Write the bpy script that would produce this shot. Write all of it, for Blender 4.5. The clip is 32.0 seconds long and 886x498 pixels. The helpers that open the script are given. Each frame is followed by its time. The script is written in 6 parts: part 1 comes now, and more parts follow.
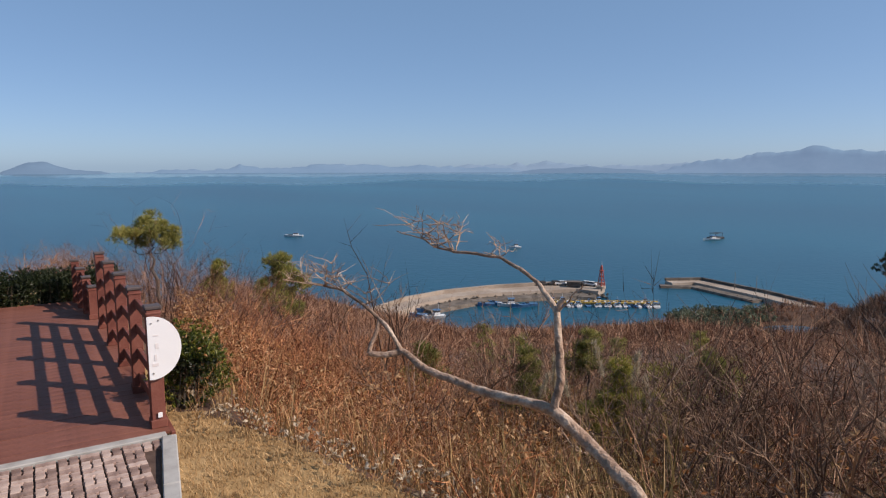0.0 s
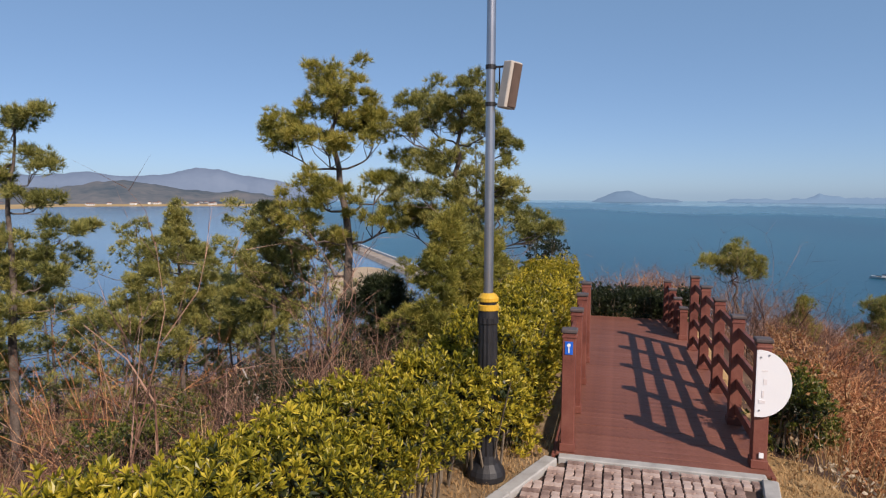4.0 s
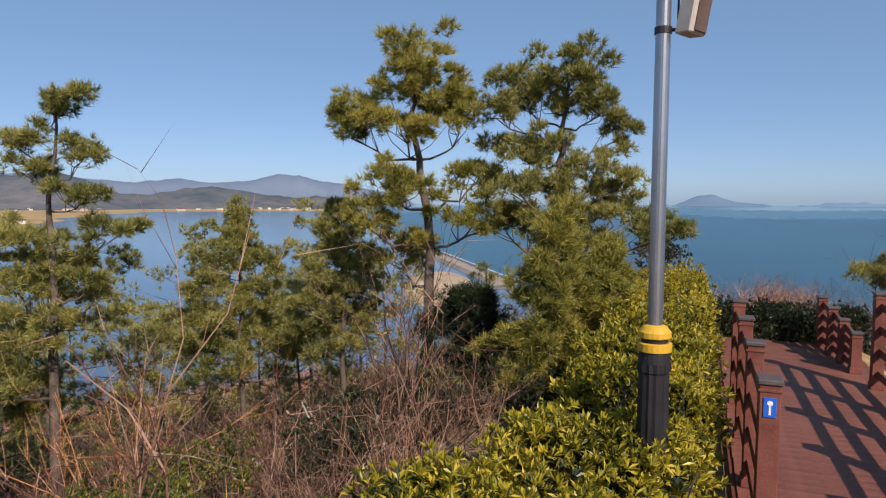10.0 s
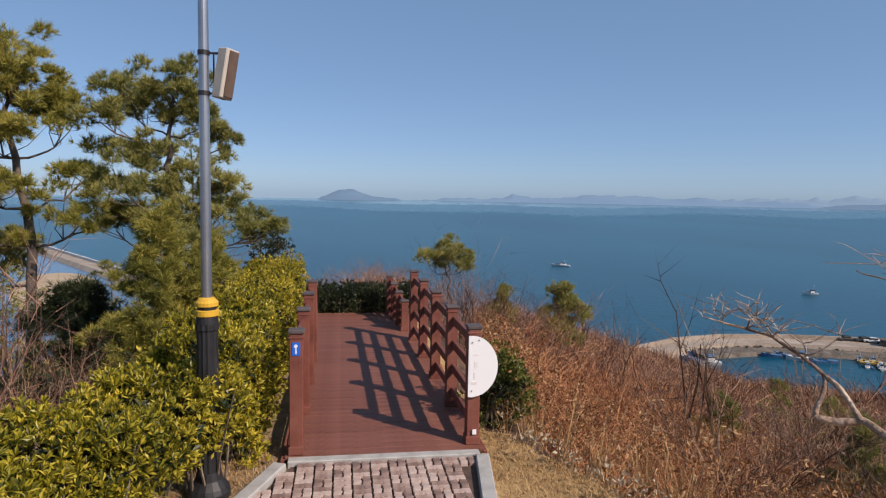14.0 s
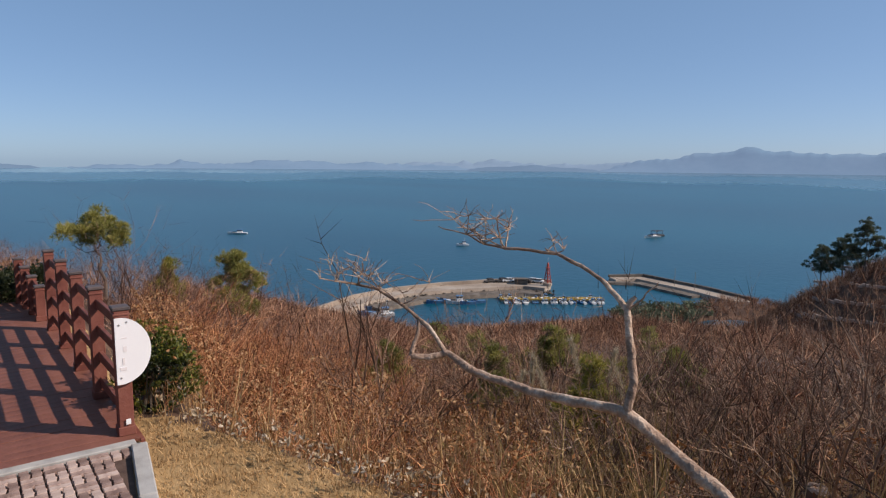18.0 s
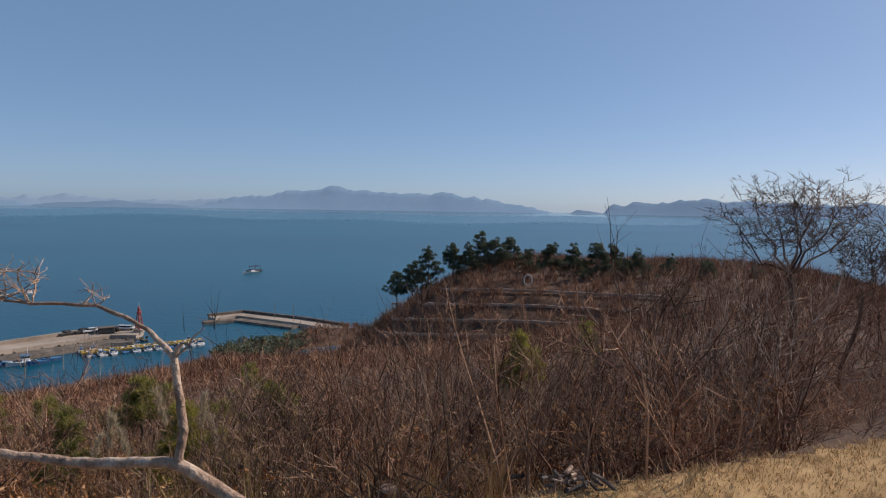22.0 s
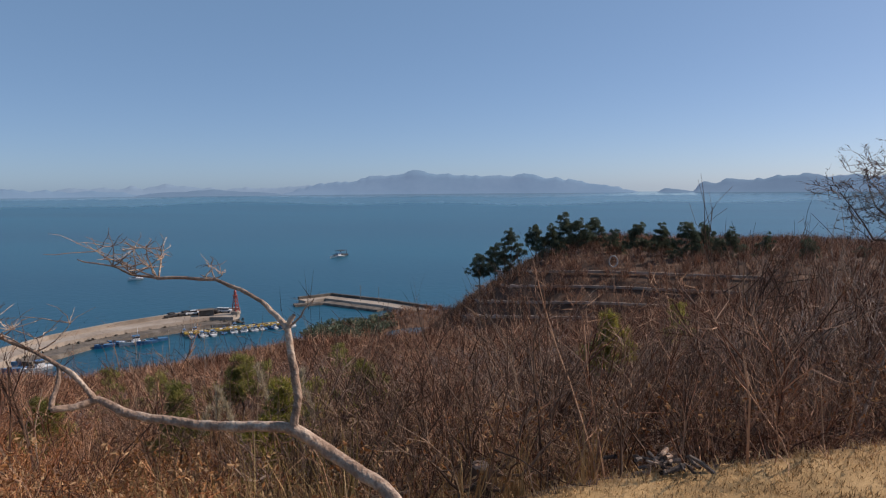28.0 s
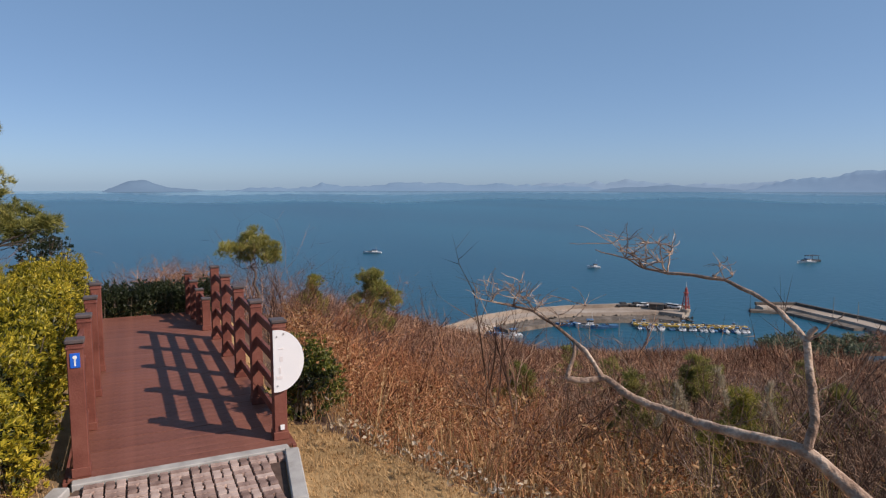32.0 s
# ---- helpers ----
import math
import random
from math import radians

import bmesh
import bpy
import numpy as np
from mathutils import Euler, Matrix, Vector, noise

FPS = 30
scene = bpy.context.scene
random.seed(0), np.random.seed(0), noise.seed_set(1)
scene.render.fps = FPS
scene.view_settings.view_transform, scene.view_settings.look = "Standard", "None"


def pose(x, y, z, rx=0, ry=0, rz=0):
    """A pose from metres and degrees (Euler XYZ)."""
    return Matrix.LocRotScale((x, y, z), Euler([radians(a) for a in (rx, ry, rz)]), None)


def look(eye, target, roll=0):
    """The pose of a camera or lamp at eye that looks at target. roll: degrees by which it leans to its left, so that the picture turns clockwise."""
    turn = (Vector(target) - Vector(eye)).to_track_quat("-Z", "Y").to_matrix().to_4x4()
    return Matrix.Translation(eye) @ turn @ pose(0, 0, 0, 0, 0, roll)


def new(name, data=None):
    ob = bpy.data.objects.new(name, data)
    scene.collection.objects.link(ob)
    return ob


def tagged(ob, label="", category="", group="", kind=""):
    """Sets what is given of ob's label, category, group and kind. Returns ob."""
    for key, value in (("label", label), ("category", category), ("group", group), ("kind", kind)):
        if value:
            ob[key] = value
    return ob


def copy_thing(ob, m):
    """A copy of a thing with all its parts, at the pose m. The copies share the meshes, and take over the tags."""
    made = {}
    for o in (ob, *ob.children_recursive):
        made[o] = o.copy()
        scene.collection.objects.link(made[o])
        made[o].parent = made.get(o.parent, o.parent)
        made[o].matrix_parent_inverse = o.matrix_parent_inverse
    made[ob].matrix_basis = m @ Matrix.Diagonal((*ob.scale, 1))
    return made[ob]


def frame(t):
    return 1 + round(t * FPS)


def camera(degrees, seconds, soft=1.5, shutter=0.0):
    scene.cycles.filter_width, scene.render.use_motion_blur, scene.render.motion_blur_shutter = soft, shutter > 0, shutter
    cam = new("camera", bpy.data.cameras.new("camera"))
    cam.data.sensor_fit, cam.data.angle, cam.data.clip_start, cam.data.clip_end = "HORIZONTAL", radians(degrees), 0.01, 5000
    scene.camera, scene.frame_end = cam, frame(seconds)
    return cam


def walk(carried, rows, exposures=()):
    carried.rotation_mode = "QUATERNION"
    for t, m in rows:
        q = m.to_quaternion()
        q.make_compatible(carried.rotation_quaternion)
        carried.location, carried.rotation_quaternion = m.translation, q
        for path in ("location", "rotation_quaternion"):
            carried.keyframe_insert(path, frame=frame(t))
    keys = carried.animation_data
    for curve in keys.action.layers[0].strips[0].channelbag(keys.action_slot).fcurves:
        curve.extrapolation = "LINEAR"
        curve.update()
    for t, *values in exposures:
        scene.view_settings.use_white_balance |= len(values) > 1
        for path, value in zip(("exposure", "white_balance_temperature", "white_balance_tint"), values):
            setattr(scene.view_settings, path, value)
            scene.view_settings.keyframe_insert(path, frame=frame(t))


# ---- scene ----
EYE = 2.45        # the camera's height over the boardwalk, whose top is z = 0
SEA = -38.0
cam = camera(68.8, 32.0, soft=1.2)
ROWS = (
    (0.0, 0.26, -0.13, 0.03, 32.34, -7.28, -0.06), (0.5, 0.21, -0.09, 0.01, 25.81, -7.52, 0.34), (1.0, 0.13, -0.11, 0.03, 18.31, -7.20, 0.25),
    (1.5, 0.10, -0.13, 0.03, 14.55, -6.97, 0.52), (2.0, 0.07, -0.09, 0.01, 10.17, -7.18, 0.48), (2.5, -0.01, -0.04, 0.01, 3.30, -6.43, 0.01),
    (4.5, -0.17, 0.21, -0.01, -19.48, -4.68, 0.52), (5.0, -0.20, 0.25, -0.02, -23.66, -6.24, 0.16), (5.5, -0.27, 0.24, -0.01, -29.68, -5.91, -0.33),
    (6.0, -0.29, 0.17, -0.01, -36.32, -6.12, -0.81), (6.5, -0.34, 0.17, -0.01, -39.98, -7.00, -0.45), (7.0, -0.33, 0.14, -0.02, -43.65, -6.84, -0.53),
    (7.5, -0.38, 0.17, -0.01, -45.18, -7.65, -0.42), (8.0, -0.88, 0.72, -0.01, -45.53, -5.71, -0.07), (8.5, -1.59, 1.66, -0.05, -44.58, -5.45, 0.25),
    (9.0, -1.51, 1.71, -0.06, -38.42, -5.68, 0.44), (9.5, -1.22, 1.80, -0.09, -29.60, -5.25, 0.30), (10.0, -1.00, 1.85, -0.15, -21.63, -4.43, 0.12),
    (10.5, -0.85, 1.91, -0.07, -14.85, -4.67, -0.00), (11.0, -0.84, 1.85, -0.04, -10.67, -4.54, 0.27), (11.5, -0.63, 1.59, -0.01, -7.50, -4.68, 0.52),
    (12.0, -0.39, 1.20, -0.01, -5.34, -4.64, 0.77), (12.5, -0.27, 0.88, -0.01, -1.88, -4.62, 0.80), (13.0, -0.14, 0.31, -0.01, 0.71, -4.36, 0.79),
    (13.5, -0.15, 0.19, 0.02, 3.69, -5.66, 0.41), (14.0, -0.15, 0.25, 0.00, 8.96, -4.77, 0.99), (14.5, -0.15, 0.25, 0.01, 14.16, -3.85, 1.00),
    (16.5, -0.05, 0.15, 0.04, 23.69, -2.76, 0.10), (17.0, -0.01, 0.16, 0.02, 28.11, -3.90, 0.40), (17.5, 0.03, 0.17, 0.01, 32.93, -6.64, 0.69),
    (18.0, 0.04, 0.16, 0.01, 37.04, -7.48, 0.49), (18.5, 0.08, 0.17, 0.00, 39.94, -7.77, 0.64), (19.0, 0.08, 0.16, 0.01, 43.28, -7.11, 0.41),
    (19.5, 0.11, 0.15, 0.01, 48.51, -4.08, 0.53), (20.0, 0.09, 0.11, 0.02, 53.46, -3.60, 0.64), (20.5, 0.09, 0.07, 0.03, 58.72, -3.11, 0.96),
    (21.0, 0.09, 0.04, 0.03, 62.83, -3.18, 1.36), (21.5, 0.06, -0.00, 0.05, 67.22, -3.56, 0.70), (22.0, 0.09, 0.01, 0.04, 71.64, -3.86, 0.92),
    (22.5, 0.07, 0.00, 0.04, 75.20, -4.24, 1.07), (23.0, 0.10, 0.03, 0.03, 76.65, -4.12, 1.31), (23.5, 0.10, 0.02, 0.03, 76.90, -5.05, 1.15),
    (24.0, 0.08, 0.01, 0.04, 74.92, -5.31, 0.04), (24.5, 0.06, -0.01, 0.04, 73.98, -5.41, -0.70), (25.0, 0.05, -0.01, 0.04, 72.62, -6.17, -0.83),
    (25.5, 0.05, 0.01, 0.03, 71.75, -5.70, -0.60), (27.5, 0.09, 0.07, 0.01, 66.95, -5.49, -0.24), (28.0, 0.06, 0.06, 0.01, 64.38, -5.43, -0.48), (28.5, 0.05, 0.07, 0.01, 61.92, -6.12, -0.60),
    (29.0, 0.04, 0.10, 0.01, 58.11, -6.20, -0.25), (29.5, 0.03, 0.12, 0.01, 51.35, -6.43, -0.36), (30.0, 0.01, 0.13, 0.01, 45.46, -6.23, -0.45),
    (30.5, -0.00, 0.16, 0.01, 39.25, -6.28, -0.68), (31.0, -0.03, 0.16, 0.01, 34.92, -6.25, -0.42), (31.5, -0.06, 0.17, 0.02, 30.03, -5.73, 0.12),
    (32.0, -0.07, 0.17, 0.02, 25.58, -5.67, 0.01),
)
walk(cam, [(t, pose(x, y, EYE + z, 90 + pitch, 0, -yaw) @ pose(0, 0, 0, 0, 0, roll)) for t, x, y, z, yaw, pitch, roll in ROWS],
     exposures=[(0, 0.05, 6650, 18.5), (7, 0.12, 6650, 18.5), (10.5, 0.10, 6650, 18.5), (13, 0.05, 6650, 18.5), (19, 0.0, 6650, 18.5), (22, -0.14, 6650, 18.5), (26, -0.14, 6650, 18.5), (28, -0.10, 6650, 18.5), (30, 0.02, 6650, 18.5), (32, 0.0, 6650, 18.5)])

# ---- world and sun ----
SUN_AZ, SUN_EL = 134.0, 38.0      # clockwise from the boardwalk's direction
world = bpy.data.worlds.new("world")
scene.world = world
world.use_nodes = True
wn, wl = world.node_tree.nodes, world.node_tree.links
sky = wn.new("ShaderNodeTexSky")
sky.sky_type, sky.sun_disc = "NISHITA", False
sky.sun_elevation, sky.sun_rotation = radians(SUN_EL), radians(SUN_AZ)
sky.altitude, sky.air_density, sky.dust_density, sky.ozone_density = 40, 0.6, 0.6, 3.0
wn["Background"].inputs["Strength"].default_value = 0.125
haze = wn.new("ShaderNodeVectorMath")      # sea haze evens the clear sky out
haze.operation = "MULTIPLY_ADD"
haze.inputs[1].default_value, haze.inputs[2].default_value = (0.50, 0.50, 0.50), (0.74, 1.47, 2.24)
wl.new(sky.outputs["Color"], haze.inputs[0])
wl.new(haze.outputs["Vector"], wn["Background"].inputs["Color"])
sun = new("sun", bpy.data.lights.new("sun", "SUN"))
sun.data.energy, sun.data.angle, sun.data.color = 4.9, radians(0.5), (1.0, 0.90, 0.76)
a, e = radians(SUN_AZ), radians(SUN_EL)
sun.matrix_world = look((math.sin(a) * math.cos(e) * 60, math.cos(a) * math.cos(e) * 60, math.sin(e) * 60), (0, 0, 0))


# ---- small tools ----
def at(az, el, d):
    """A place d metres off in the plan, at an azimuth and an elevation in degrees from the standing point."""
    return Vector((d * math.sin(radians(az)), d * math.cos(radians(az)), EYE + d * math.tan(radians(el))))


def flat(az, d, z):
    return Vector((d * math.sin(radians(az)), d * math.cos(radians(az)), z))


def ss(a, b, v):
    v = np.clip((np.asarray(v, dtype=float) - a) / (b - a), 0, 1)
    return v * v * (3 - 2 * v)


def thing(name, label, category, group="", kind="", place=(0, 0, 0)):
    ob = new(name)
    ob.location = place
    ob.empty_display_size = 0.2
    return tagged(ob, label, category, group, kind)


def part(name, bm, material, parent=None, label=""):
    me = bpy.data.meshes.new(name)
    bm.to_mesh(me)
    bm.free()
    me.materials.append(material)
    ob = new(name, me)
    if parent:
        ob.parent = parent
    return tagged(ob, label)


def box(bm, c, s, bevel=0.0, turn=0.0, tilt=0.0):
    m = Matrix.Translation(c) @ Matrix.Rotation(turn, 4, "Z") @ Matrix.Rotation(tilt, 4, "X") @ Matrix.Diagonal((*s, 1))
    r = bmesh.ops.create_cube(bm, size=1, matrix=m)
    if bevel:
        es = list({e for v in r["verts"] for e in v.link_edges})
        bmesh.ops.bevel(bm, geom=es, offset=bevel, segments=1, affect="EDGES")
    return bm


def boxed(*args, **kw):
    return box(bmesh.new(), *args, **kw)


def lathe(bm, profile, sides=20, c=(0, 0, 0), flutes=0):
    """A turned body from (radius, height) pairs."""
    rings = []
    for r, z in profile:
        ring = []
        for i in range(sides):
            w = 2 * math.pi * i / sides
            rr = r * (0.93 if flutes and i % 2 else 1)
            ring.append(bm.verts.new((c[0] + rr * math.cos(w), c[1] + rr * math.sin(w), c[2] + z)))
        rings.append(ring)
    for p, q in zip(rings, rings[1:]):
        for i in range(sides):
            bm.faces.new((p[i], p[(i + 1) % sides], q[(i + 1) % sides], q[i]))
    bm.faces.new(rings[0][::-1])
    bm.faces.new(rings[-1])
    return bm


class Geo:
    """Triangles gathered as arrays, turned into one mesh at the end."""

    def __init__(self):
        self.v, self.f, self.n = [], [], 0

    def add(self, v, f):
        self.v.append(np.asarray(v, dtype=np.float32))
        self.f.append(np.asarray(f, dtype=np.int32) + self.n)
        self.n += len(v)

    def arrays(self):
        return np.concatenate(self.v), np.concatenate(self.f)

    def mesh(self, name, material, smooth=False):
        v, f = self.arrays()
        me = bpy.data.meshes.new(name)
        me.vertices.add(len(v))
        me.vertices.foreach_set("co", v.ravel())
        me.loops.add(f.size)
        me.loops.foreach_set("vertex_index", f.ravel())
        me.polygons.add(len(f))
        me.polygons.foreach_set("loop_start", np.arange(len(f), dtype=np.int32) * f.shape[1])
        me.polygons.foreach_set("use_smooth", np.full(len(f), smooth))
        me.update(calc_edges=True)
        me.validate()
        me.materials.append(material)
        return me

    def obj(self, name, material, parent=None, label="", smooth=False):
        ob = new(name, self.mesh(name, material, smooth))
        if parent:
            ob.parent = parent
        return tagged(ob, label)


def tube(geo, pts, radii, sides=5):
    """A tapering limb through the points, as triangles."""
    pts = np.asarray([tuple(p) for p in pts], dtype=float)
    radii = np.asarray(radii, dtype=float)
    d = np.gradient(pts, axis=0)
    d /= np.linalg.norm(d, axis=1)[:, None] + 1e-9
    ref = np.array([0.31, 0.22, 0.92]) if abs(d[0][2]) < 0.8 else np.array([0.95, 0.2, 0.1])
    u = np.cross(d, ref)
    u /= np.linalg.norm(u, axis=1)[:, None] + 1e-9
    w = np.cross(d, u)
    a = np.arange(sides) * 2 * np.pi / sides
    ring = (u[:, None] * np.cos(a)[None, :, None] + w[:, None] * np.sin(a)[None, :, None]) * radii[:, None, None] + pts[:, None]
    n = len(pts)
    f = []
    for i in range(n - 1):
        for j in range(sides):
            k = (j + 1) % sides
            p, q, r, s = i * sides + j, i * sides + k, (i + 1) * sides + k, (i + 1) * sides + j
            f += [(p, q, r), (p, r, s)]
    geo.add(ring.reshape(-1, 3), f)


def scatter(geo, protos, places, scales, rng, squash=None, tilt=0.12):
    """Copies of prototype arrays set at the places, turned at random, gathered into one body."""
    kind = rng.integers(0, len(protos), len(places))
    for k, (v, f) in enumerate(protos):
        idx = np.where(kind == k)[0]
        if not len(idx):
            continue
        w = rng.uniform(0, 2 * np.pi, len(idx))
        c, s = np.cos(w), np.sin(w)
        sc = scales[idx]
        sz = sc if squash is None else sc * squash[idx]
        x = v[None, :, 0] * c[:, None] - v[None, :, 1] * s[:, None]
        y = v[None, :, 0] * s[:, None] + v[None, :, 1] * c[:, None]
        z = np.repeat(v[None, :, 2], len(idx), 0)
        tx, ty = rng.normal(0, tilt, (2, len(idx), 1))
        x, y = x + z * tx, y + z * ty
        out = np.stack([x * sc[:, None], y * sc[:, None], z * sz[:, None]], -1) + places[idx][:, None]
        ff = f[None] + (np.arange(len(idx)) * len(v))[:, None, None]
        geo.add(out.reshape(-1, 3), ff.reshape(-1, f.shape[1]))


# ---- materials ----
def rgb(*c):
    return (*c, 1)


def material(name, colours, rough=0.8, scale=6.0, fine=60.0, bump=0.3, metal=0.0, island=0.0, spread=0.12, trans=0.0, coords="Object", detail=5.0, spec=0.4, objrand=0.0):
    """colours: two or three base colours blended by noise at two scales; island: how far loose pieces differ."""
    m = bpy.data.materials.new(name)
    m.use_nodes = True
    n, l = m.node_tree.nodes, m.node_tree.links
    b = n["Principled BSDF"]
    tc = n.new("ShaderNodeTexCoord")
    big, small = n.new("ShaderNodeTexNoise"), n.new("ShaderNodeTexNoise")
    big.inputs["Scale"].default_value, small.inputs["Scale"].default_value = scale, fine
    big.inputs["Detail"].default_value = detail
    small.inputs["Detail"].default_value = 3
    for x in (big, small):
        l.new(tc.outputs[coords], x.inputs["Vector"])
    mix = n.new("ShaderNodeMath")
    mix.operation = "MULTIPLY_ADD"
    l.new(small.outputs["Fac"], mix.inputs[0])
    mix.inputs[1].default_value = 0.45
    l.new(big.outputs["Fac"], mix.inputs[2])
    val = mix.outputs[0]
    shift = -0.22
    if island or objrand:
        info = n.new("ShaderNodeNewGeometry" if island else "ShaderNodeObjectInfo")
        add = n.new("ShaderNodeMath")
        add.operation = "MULTIPLY_ADD"
        l.new(info.outputs["Random Per Island" if island else "Random"], add.inputs[0])
        add.inputs[1].default_value = island or objrand
        l.new(val, add.inputs[2])
        val = add.outputs[0]
        shift -= (island or objrand) / 2
    sub = n.new("ShaderNodeMath")
    sub.operation = "ADD"
    l.new(val, sub.inputs[0])
    sub.inputs[1].default_value = shift
    ramp = n.new("ShaderNodeValToRGB")
    el = ramp.color_ramp.elements
    el[0].position, el[1].position = 0.5 - spread * 2, 0.5 + spread * 2
    el[0].color, el[1].color = rgb(*(0.9 * c for c in colours[0])), rgb(*(0.9 * c for c in colours[-1]))
    if len(colours) == 3:
        el.new(0.5).color = rgb(*(0.9 * c for c in colours[1]))
    l.new(sub.outputs[0], ramp.inputs["Fac"])
    l.new(ramp.outputs["Color"], b.inputs["Base Color"])
    b.inputs["Roughness"].default_value, b.inputs["Metallic"].default_value = rough, metal
    b.inputs["Specular IOR Level"].default_value = spec
    if bump:
        bp = n.new("ShaderNodeBump")
        bp.inputs["Strength"].default_value, bp.inputs["Distance"].default_value = bump, 0.02
        l.new(mix.outputs[0], bp.inputs["Height"])
        l.new(bp.outputs["Normal"], b.inputs["Normal"])
    if trans:
        t = n.new("ShaderNodeBsdfTranslucent")
        l.new(ramp.outputs["Color"], t.inputs["Color"])
        ms = n.new("ShaderNodeMixShader")
        ms.inputs["Fac"].default_value = trans
        l.new(b.outputs[0], ms.inputs[1])
        l.new(t.outputs[0], ms.inputs[2])
        l.new(ms.outputs[0], n["Material Output"].inputs["Surface"])
    return m


deck_m = material("stained_decking", [(0.13, 0.045, 0.03), (0.20, 0.075, 0.05), (0.25, 0.10, 0.07)], 0.62, 2.5, 40, 0.25, objrand=0.12)
post_m = material("stained_timber", [(0.12, 0.035, 0.025), (0.19, 0.06, 0.042), (0.23, 0.085, 0.06)], 0.6, 5, 70, 0.25)
cap_m = material("post_cap_grey", [(0.06, 0.05, 0.05), (0.12, 0.09, 0.085)], 0.6, 8, 60, 0.2)
kerb_m = material("kerb_granite", [(0.30, 0.29, 0.27), (0.40, 0.39, 0.37), (0.46, 0.45, 0.43)], 0.85, 7, 160, 0.3)
brick_m = material("paver_clay", [(0.18, 0.115, 0.095), (0.37, 0.26, 0.22), (0.54, 0.42, 0.365)], 0.85, 9, 120, 0.4, objrand=0.6, spread=0.16)
joint_m = material("paver_bed", [(0.06, 0.035, 0.028), (0.13, 0.085, 0.065)], 0.95, 10, 150, 0.4)
white_m = material("sign_white", [(0.82, 0.83, 0.85), (0.86, 0.87, 0.88)], 0.45, 3, 50, 0.05)
faint_m = material("sign_mark", [(0.74, 0.70, 0.70), (0.80, 0.77, 0.77)], 0.6, 6, 60, 0.0)
blue_m = material("sign_blue", [(0.01, 0.10, 0.55), (0.015, 0.14, 0.65)], 0.4, 5, 60, 0.0)
steel_m = material("brushed_steel", [(0.34, 0.35, 0.37), (0.46, 0.47, 0.50)], 0.32, 3, 90, 0.05, metal=0.85)
black_m = material("cast_black", [(0.012, 0.012, 0.014), (0.028, 0.027, 0.03)], 0.5, 8, 90, 0.2)
yellow_m = material("band_yellow", [(0.55, 0.30, 0.02), (0.70, 0.42, 0.04)], 0.5, 10, 80, 0.1)
spk_m = material("speaker_shell", [(0.42, 0.38, 0.33), (0.55, 0.50, 0.44)], 0.55, 6, 60, 0.1)
grille_m = material("speaker_grille", [(0.07, 0.045, 0.035), (0.13, 0.085, 0.065)], 0.7, 10, 200, 0.3)
bark_m = material("pine_bark", [(0.055, 0.042, 0.036), (0.125, 0.095, 0.078), (0.21, 0.17, 0.14)], 0.95, 5, 40, 0.8)
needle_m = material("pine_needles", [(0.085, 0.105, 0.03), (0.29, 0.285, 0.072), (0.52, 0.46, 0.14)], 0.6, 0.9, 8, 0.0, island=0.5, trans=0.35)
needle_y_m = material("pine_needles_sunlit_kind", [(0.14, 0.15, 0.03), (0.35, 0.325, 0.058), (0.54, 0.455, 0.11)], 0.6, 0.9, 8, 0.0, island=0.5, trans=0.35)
hedge_m = material("hedge_leaves", [(0.045, 0.055, 0.010), (0.31, 0.275, 0.02), (0.70, 0.54, 0.06)], 0.38, 1.6, 9, 0.0, island=0.55, trans=0.3, spread=0.16)
# Evergreen leaf colour lowered further to stand for shade on pines and hedges.
shade_evergreen_m = material("shade_dark_evergreen_leaves", [(0.013, 0.023, 0.010), (0.030, 0.044, 0.016), (0.06, 0.07, 0.026)], 0.4, 1.6, 9, 0.0, island=0.5, trans=0.2)
stem_m = material("hedge_stems", [(0.06, 0.045, 0.03), (0.13, 0.10, 0.07), (0.24, 0.19, 0.14)], 0.9, 8, 60, 0.4, island=0.4)
twig_m = material("bare_twigs", [(0.085, 0.034, 0.019), (0.25, 0.108, 0.058), (0.56, 0.33, 0.20)], 0.9, 0.25, 3, 0.0, island=0.8, spread=0.15)
twig_r_m = material("red_brown_twigs", [(0.12, 0.040, 0.018), (0.39, 0.135, 0.05), (0.66, 0.35, 0.17)], 0.9, 0.5, 4, 0.0, island=0.8, spread=0.15)
straw_m = material("dry_grass", [(0.28, 0.155, 0.062), (0.47, 0.295, 0.13), (0.64, 0.43, 0.215)], 0.9, 0.8, 6, 0.0, island=0.5, trans=0.12)
purple_m = material("purplish_twigs", [(0.045, 0.022, 0.016), (0.16, 0.078, 0.052), (0.40, 0.24, 0.17)], 0.9, 0.5, 4, 0.0, island=0.8, spread=0.15)
pale_leaf_m = material("bleached_leaves", [(0.30, 0.21, 0.12), (0.48, 0.37, 0.24), (0.68, 0.58, 0.44)], 0.8, 1, 6, 0.0, island=0.6, trans=0.25)
weed_m = material("olive_weeds", [(0.12, 0.08, 0.028), (0.29, 0.20, 0.07), (0.52, 0.38, 0.17)], 0.9, 0.8, 6, 0.0, island=0.5, trans=0.25)
sapling_m = material("dark_sapling_bark", [(0.055, 0.031, 0.020), (0.15, 0.085, 0.054), (0.36, 0.24, 0.16)], 0.9, 0.5, 5, 0.0, island=0.5, spread=0.15)
earth_m = material("loose_earth", [(0.03, 0.018, 0.012), (0.07, 0.042, 0.026), (0.13, 0.085, 0.055)], 1.0, 14, 60, 1.0)
